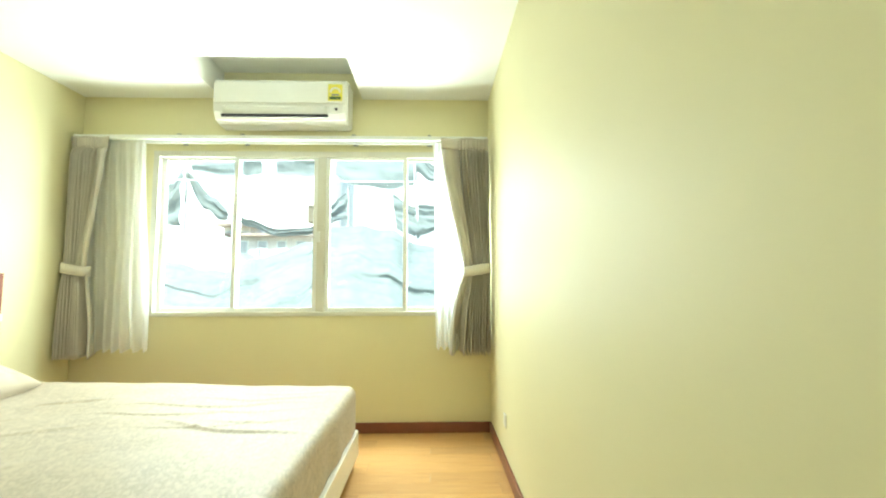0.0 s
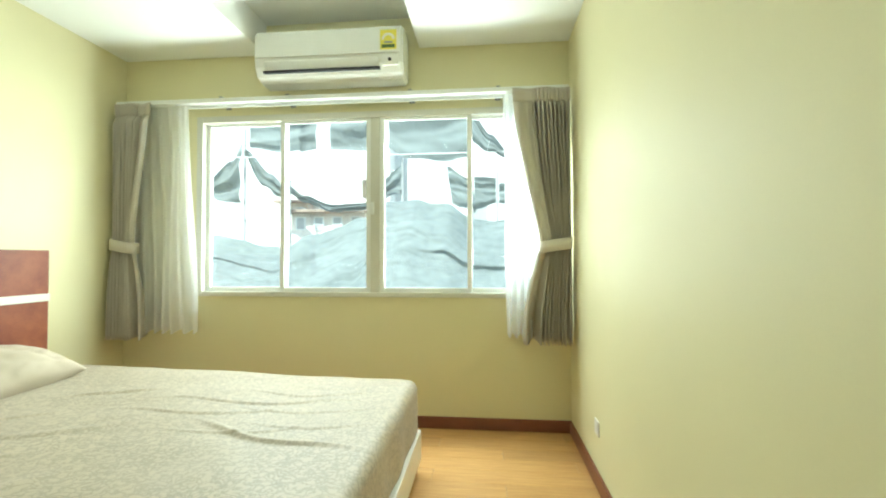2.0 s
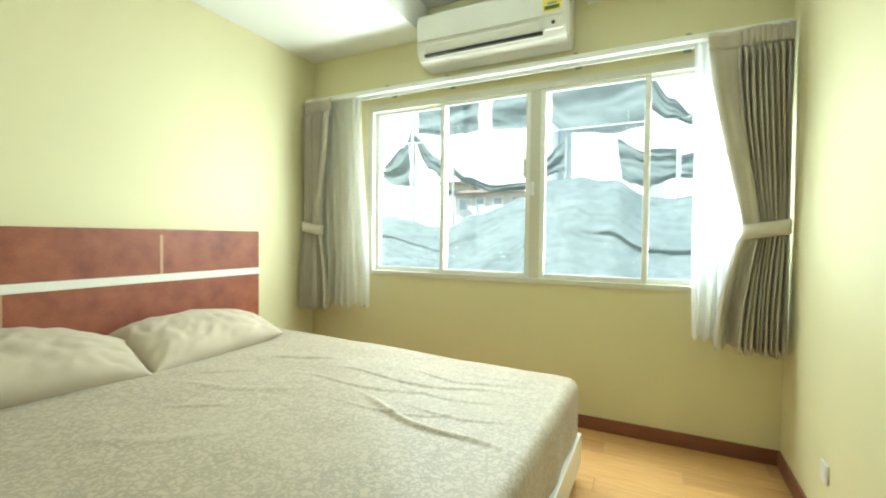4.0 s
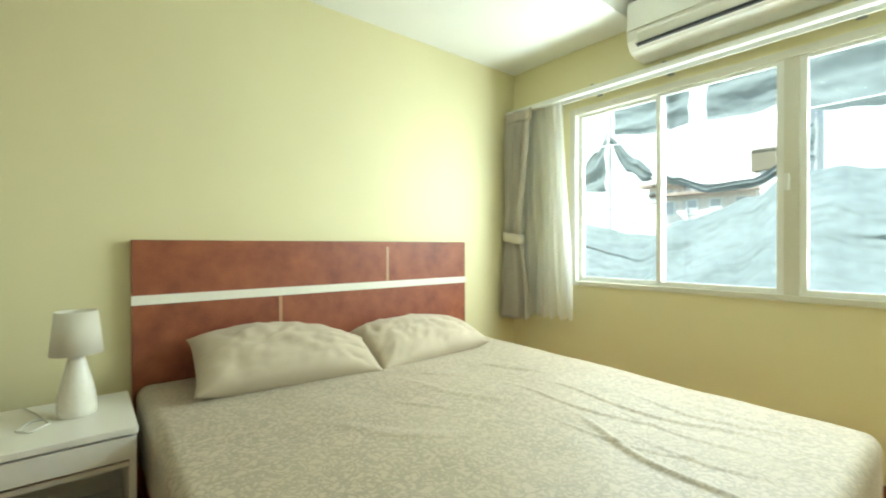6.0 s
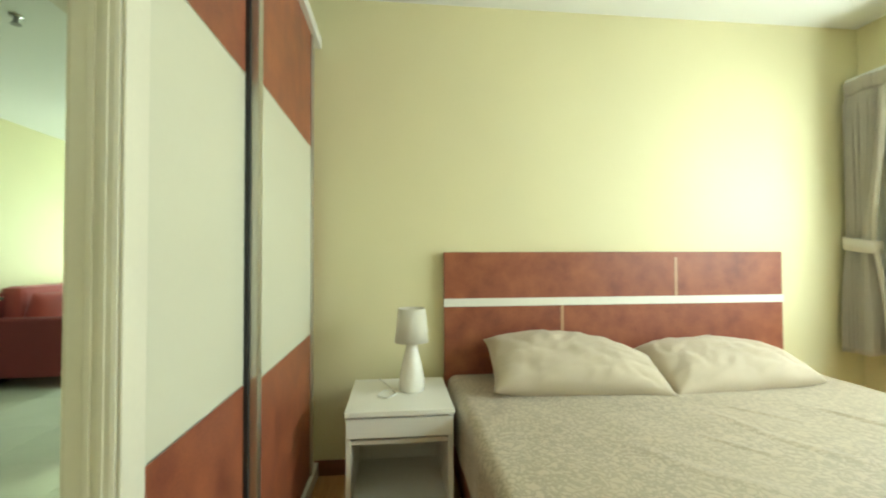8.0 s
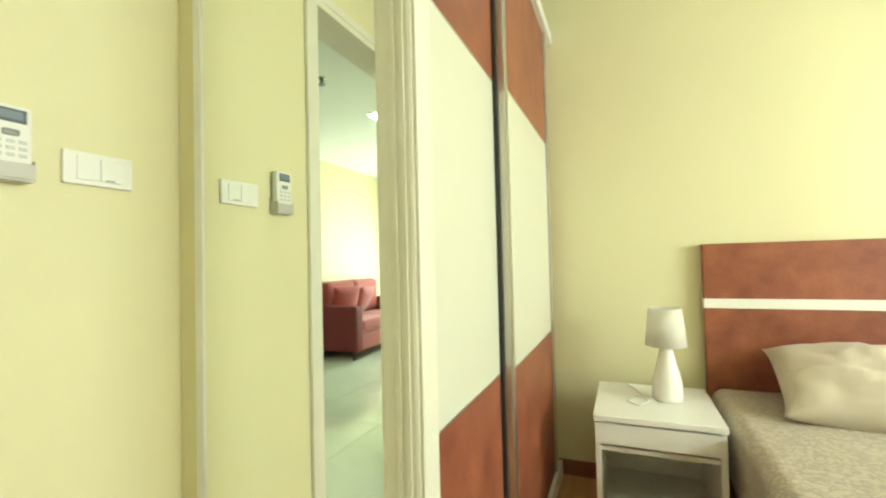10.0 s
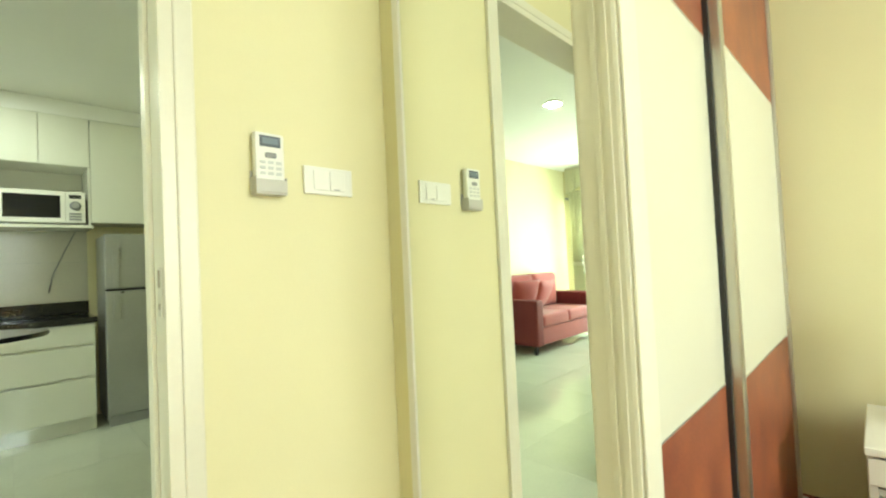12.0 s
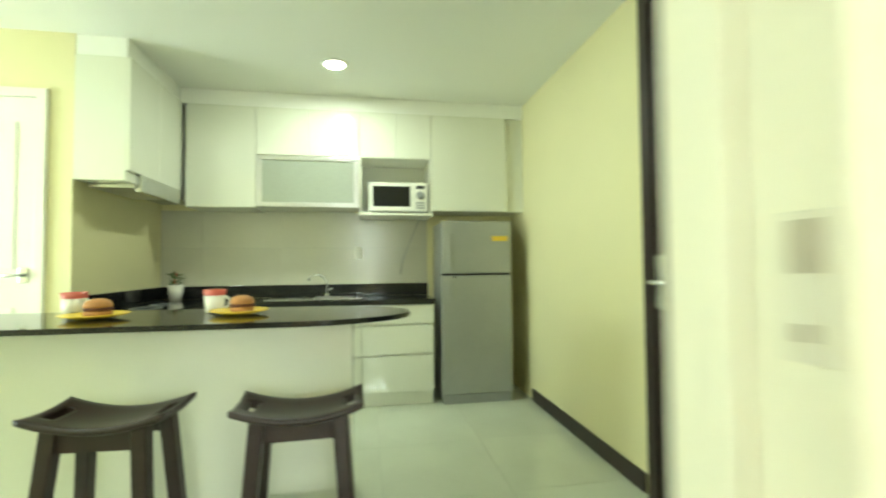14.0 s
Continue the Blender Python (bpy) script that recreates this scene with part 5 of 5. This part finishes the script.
facade(-9.0, -0.2, 13.0, 0, 8.6, "pale sunlit rendered house outside the window", [(-3.9, 1.75, -3.55, 2.15), (-3.3, 1.75, -2.95, 2.15), (-4.9, -1.2, -4.2, -0.2)])
facade(-0.5, 7.95, 13.8, 0, 7.9, "white rendered building across the site", [(2.0, 1.9, 2.6, 2.9), (3.2, 1.9, 3.8, 2.9), (-0.3, 1.7, 0.2, 2.5)])
facade(7.9, 18.0, 13.5, 0, 9.2, "tall pale rendered building", [(8.6, 1.6, 9.4, 2.6), (10.2, 1.6, 11.0, 2.6)])


def shed(x0, x1, y, z0, z1, label, n):
    th = thing("rooftop_shed", ((x0 + x1) / 2, y, -6), label, "shed", "sheds on the site")
    part("wall", box(x0, y, -6.0, x1, y + 1.0, z1), SHEDW, th)
    part("roof", box(x0 - 0.15, y - 0.25, z1, x1 + 0.15, y + 1.1, z1 + 0.07, 0.01), SHEDR, th, "rusty brown sheet roof")
    for k in range(n):
        c = x0 + (x1 - x0) * (k + 0.5) / n
        w = part("window", box(c - 0.13, y - 0.03, z0 + 0.08, c + 0.13, y + 0.01, z1 - 0.10, 0.005), ALU_W, th)
        part("pane", box(c - 0.10, y - 0.035, z0 + 0.11, c + 0.10, y - 0.031, z1 - 0.13), PANEO, w)


SHEDW = mat("sunlit_tan_render", (0.82, 0.76, 0.68), 0.85, var=0.12, scale=1.5, fine=0.1, fscale=12)
SHEDR = mat("rusty_sheet_roof", (0.46, 0.36, 0.29), 0.7, var=0.2, scale=2.0, fine=0.15, fscale=14)
shed(-2.60, -0.62, 12.0, 1.75, 2.28, "low tan shed with small windows on the site", 4)
shed(-3.15, -2.45, 12.6, 2.15, 2.62, "pale shed with two small dark windows", 2)
def netting(name_at, label, f, nu=70, nv=26):
    th = thing("site_netting", name_at, label, "netting", "site netting outside")
    part("cloth", sheet(nu, nv, f), TARP, th, thick=0.0)


def crumple(x, z, k=1.0):
    q = Vector((x * 0.7, z * 1.1, 2.2))
    return k * (0.28 * noise.noise(q) + 0.11 * noise.noise(q * 2.7) + 0.06 * noise.noise(q * 6.1) + 0.04 * noise.noise(q * 13))


def along(stations, x):
    """Smooth height along x through a few (x, z) stations."""
    for (x0, z0), (x1, z1) in zip(stations, stations[1:]):
        if x <= x1:
            return z0 + (z1 - z0) * smooth_step(x0, x1, x)
    return stations[-1][1]


RIDGE = [(-7.0, 1.75), (-4.2, 1.62), (-2.4, 1.36), (-1.6, 1.68), (-0.4, 2.02), (0.15, 2.40), (0.8, 2.46), (1.6, 2.30), (2.3, 1.96), (4.0, 2.0), (8.0, 1.6)]


def fold(x, v):
    """A few long tucks along the big netting sheet."""
    out = 0.0
    for c, s, lo, hi, h in ((0.19, 0.004, -7.0, -1.9, 0.11), (0.30, -0.02, -2.4, 0.2, 0.05), (0.37, -0.014, 0.9, 7.5, 0.13), (0.24, 0.006, 0.0, 3.0, 0.04)):
        d = v - c - s * x - 0.010 * math.sin(2.3 * x + c) - 0.006 * math.sin(7.1 * x)
        out += h * smooth_step(lo, lo + 0.8, x) * smooth_step(hi, hi - 0.8, x) * math.exp(-(d / 0.05) ** 2) * (1 if d < 0 else math.exp(-(d / 0.010) ** 2))
    return out


netting((1, 9, -3), "big sagging blue-green netting sheet over the building site",
        lambda u, v: ((lambda x: (x, 11.0 - 2.6 * v + 0.55 * crumple(x, 5 * v) - fold(x, v), along(RIDGE, x) - 3.6 * v ** 1.15 + 0.02 * math.sin(9 * x) * (1 - v) + 0.22 * crumple(x + 3, 4 * v)))(-7 + 15 * u)), 170, 130)


def hanging(at, label, x0, x1, top, bottom, y, rough=1.0, sway=0.0, nu=50, nv=22):
    """A netting sheet hung between an upper and a lower edge, each given by (x, z) stations."""
    def f(u, v):
        x = x0 + (x1 - x0) * u
        a, b = along(top, x), along(bottom, x)
        return (x + sway * v, y + 0.30 * rough * crumple(1.3 * x, 5 * v) + 0.04 * math.sin(11 * v + 1.5 * x), a + (b - a) * v + 0.16 * rough * crumple(2 * x + 5, 3 * v))

    netting(at, label, f, nu, nv)


# netting roof along the top of the view
hanging((-2.9, 11, 4), "pale netting roof sheet beside the tent post", -3.38, -1.9, [(-3.4, 4.75), (-1.9, 4.75)], [(-3.4, 3.85), (-2.6, 3.72), (-1.9, 3.80)], 11.3)
hanging((-1.2, 11, 4), "blue-green netting roof sheet with a ragged edge", -2.05, -1.62, [(-2.1, 4.7), (-1.6, 4.7)], [(-2.1, 3.72), (-1.6, 3.78)], 11.2)
hanging((-0.6, 11, 4), "blue-green netting roof sheet sagging over the site", -1.28, 0.05, [(-1.3, 4.7), (0.1, 4.7)], [(-1.3, 3.72), (-0.5, 3.66), (0.1, 3.76)], 11.2)
hanging((1.1, 11, 4), "wide blue-green netting roof sheet with a sagging hem", 0.20, 2.12, [(0.1, 4.8), (2.2, 4.8)], [(0.1, 3.72), (0.7, 3.44), (1.5, 3.36), (2.2, 3.50)], 11.1, 0.8)
hanging((2.6, 11, 4), "dark crumpled netting end hanging at the side", 2.18, 2.98, [(2.1, 4.6), (2.6, 3.95), (3.0, 3.55)], [(2.1, 3.85), (2.6, 3.52), (3.0, 3.38)], 11.0, 1.2)
# tent of torn netting round its post
hanging((-3.8, 11, 3), "torn netting hanging like a tent from a post", -4.35, -3.50, [(-4.4, 2.98), (-3.75, 3.45), (-3.48, 3.95)], [(-4.4, 2.72), (-4.0, 2.50), (-3.48, 2.46)], 11.1, 1.5)
hanging((-2.9, 11, 3), "torn netting flap slanting from the tent post", -3.47, -2.42, [(-3.5, 3.80), (-2.8, 3.15), (-2.4, 2.85)], [(-3.5, 3.70), (-2.95, 2.85), (-2.6, 2.58), (-2.4, 2.62)], 11.2, 1.3)
# swag in the middle, small tent, hanging panels
hanging((-1.2, 11, 2.5), "thin netting swag strung between two posts", -2.30, 0.50, [(-2.4, 2.92), (-1.9, 2.62), (-1.2, 2.38), (-0.5, 2.42), (0.5, 2.95)], [(-2.4, 2.72), (-1.9, 2.46), (-1.2, 2.20), (-0.5, 2.22), (0.5, 2.66)], 11.2, 0.7, nu=80)
hanging((0.3, 11, 3), "small netting drape hanging from a post", 0.08, 0.50, [(0.05, 2.95), (0.5, 3.30)], [(0.05, 2.55), (0.5, 2.62)], 11.1, 1.4, nu=24)
hanging((1.8, 11, 2.8), "netting panel draped down to the big sheet", 1.58, 2.15, [(1.55, 3.24), (2.2, 2.95)], [(1.55, 2.38), (1.8, 2.28), (2.2, 2.18)], 11.15, 1.3, 0.12, nu=30)
hanging((2.5, 11, 2.6), "netting panel tied behind the side post", 2.22, 2.72, [(2.2, 3.02), (2.8, 2.98)], [(2.2, 2.25), (2.8, 2.35)], 11.2, 1.3, nu=26)
hanging((3.2, 11, 2.6), "loose netting panel between two posts", 2.80, 3.9, [(2.8, 2.85), (3.9, 3.0)], [(2.8, 2.36), (3.9, 2.2)], 11.2, 1.3, nu=30)
for x, y, z1 in ((-3.45, 11.2, 4.74), (0.52, 11.12, 3.45), (2.17, 11.2, 4.74), (2.76, 11.2, 3.1), (3.95, 11.2, 3.2), (-2.29, 11.2, 3.0)):
    p = thing("scaffold_post", (x, y, -6), "thin grey scaffold post holding the netting", "post", "scaffold posts")
    part("pole", tube([(x, y, -6), (x, y, z1)], 0.03), PLASTG, p)
wb = thing("water_box", (-0.36, 11.5, 2.5), "small olive-brown box on a stand behind the netting", "box")
part("box_body", box(-0.54, 11.4, 2.58, 0.02, 11.7, 3.02, 0.02), mat("olive_brown_sheet", (0.20, 0.17, 0.11), 0.7), wb)
part("stand", box(-0.40, 11.45, -6.0, -0.12, 11.65, 2.58, 0.01), CONCRETE, wb)
for y, z, drop in ((11.0, 3.62, 0.10), (8.9, 0.42, 0.25), (11.2, 4.70, 0.0)):
    c = thing("cable", (1, y, z), "thin pale overhead cable across the site", "cable", "overhead cables")
    part("wire", tube([(-7 + 15 * k / 24, y, z - drop * math.sin(math.pi * k / 24)) for k in range(25)], 0.014, 6), ALU_W, c)

# ---------- floor pieces and wall tiles, last ----------
plank_mesh = {}


def piece(name, w, d, h, material, parent, at, bev=0.0015):
    key = (name, round(w, 3), round(d, 3), round(h, 3))
    if key not in plank_mesh:
        b = box(-w / 2, -d / 2, -h / 2, w / 2, d / 2, h / 2, bev) if bev else box(-w / 2, -d / 2, -h / 2, w / 2, d / 2, h / 2)
        me = bpy.data.meshes.new(name)
        b.to_mesh(me)
        b.free()
        me.materials.append(material)
        plank_mesh[key] = me
    ob = new(name, plank_mesh[key])
    ob.parent = parent
    ob.location = at
    return ob


PW = 0.128
row, y = 0, 0.0
while y < BL - 0.005:
    d = min(PW, BL - y)
    x = -0.37 * (row % 3)
    while x < BW:
        a, b = max(0.0, x), min(BW, x + 1.1)
        if b - a > 0.02:
            piece("plank", b - a - 0.0012, d - 0.0012, 0.012, OAK, floor, ((a + b) / 2, y + d / 2, -0.006))
        x += 1.1
    y += PW
    row += 1
TS = 0.60
for i in range(10):
    for j in range(6):
        x0, x1 = KX + TS * i, min(KX + TS * (i + 1), LX)
        y1, y0 = -TS * j - (0.0 if j else 0.0), max(-TS * (j + 1), KY)
        if x1 - x0 > 0.02 and y1 - y0 > 0.02 and not (x0 > EX and y1 <= EY - 0.0):
            piece("tile", x1 - x0 - 0.002, y1 - y0 - 0.002, 0.008, TILE, floor2, ((x0 + x1) / 2, (y0 + y1) / 2, -0.004), 0.0)
splash = setting("trim_splashback", box(1.81, KY, CZ + 0.101, EX, KY + 0.003, 1.50), GROUT, "greige tiled splashback behind the worktop", "splashback")
for i in range(4):
    for j in range(2):
        x0, x1 = 1.81 + 0.60 * i, min(1.81 + 0.60 * (i + 1), EX - 0.011)
        z0, z1 = 0.902 + 0.30 * j, min(0.902 + 0.30 * (j + 1), 1.50)
        piece("tile", x1 - x0 - 0.002, 0.008, z1 - z0 - 0.002, SPLASH, splash, ((x0 + x1) / 2, KY + 0.0045, (z0 + z1) / 2), 0.0)
for i in range(2):
    for j in range(2):
        y0, y1 = max(EY - 0.60 * (i + 1), KY + 0.01), EY - 0.60 * i
        z0, z1 = 0.902 + 0.32 * j, min(0.902 + 0.32 * (j + 1), 1.544)
        piece("tile", 0.010, y1 - y0 - 0.002, z1 - z0 - 0.002, SPLASH, splash, (EX - 0.005, (y0 + y1) / 2, (z0 + z1) / 2), 0.0)
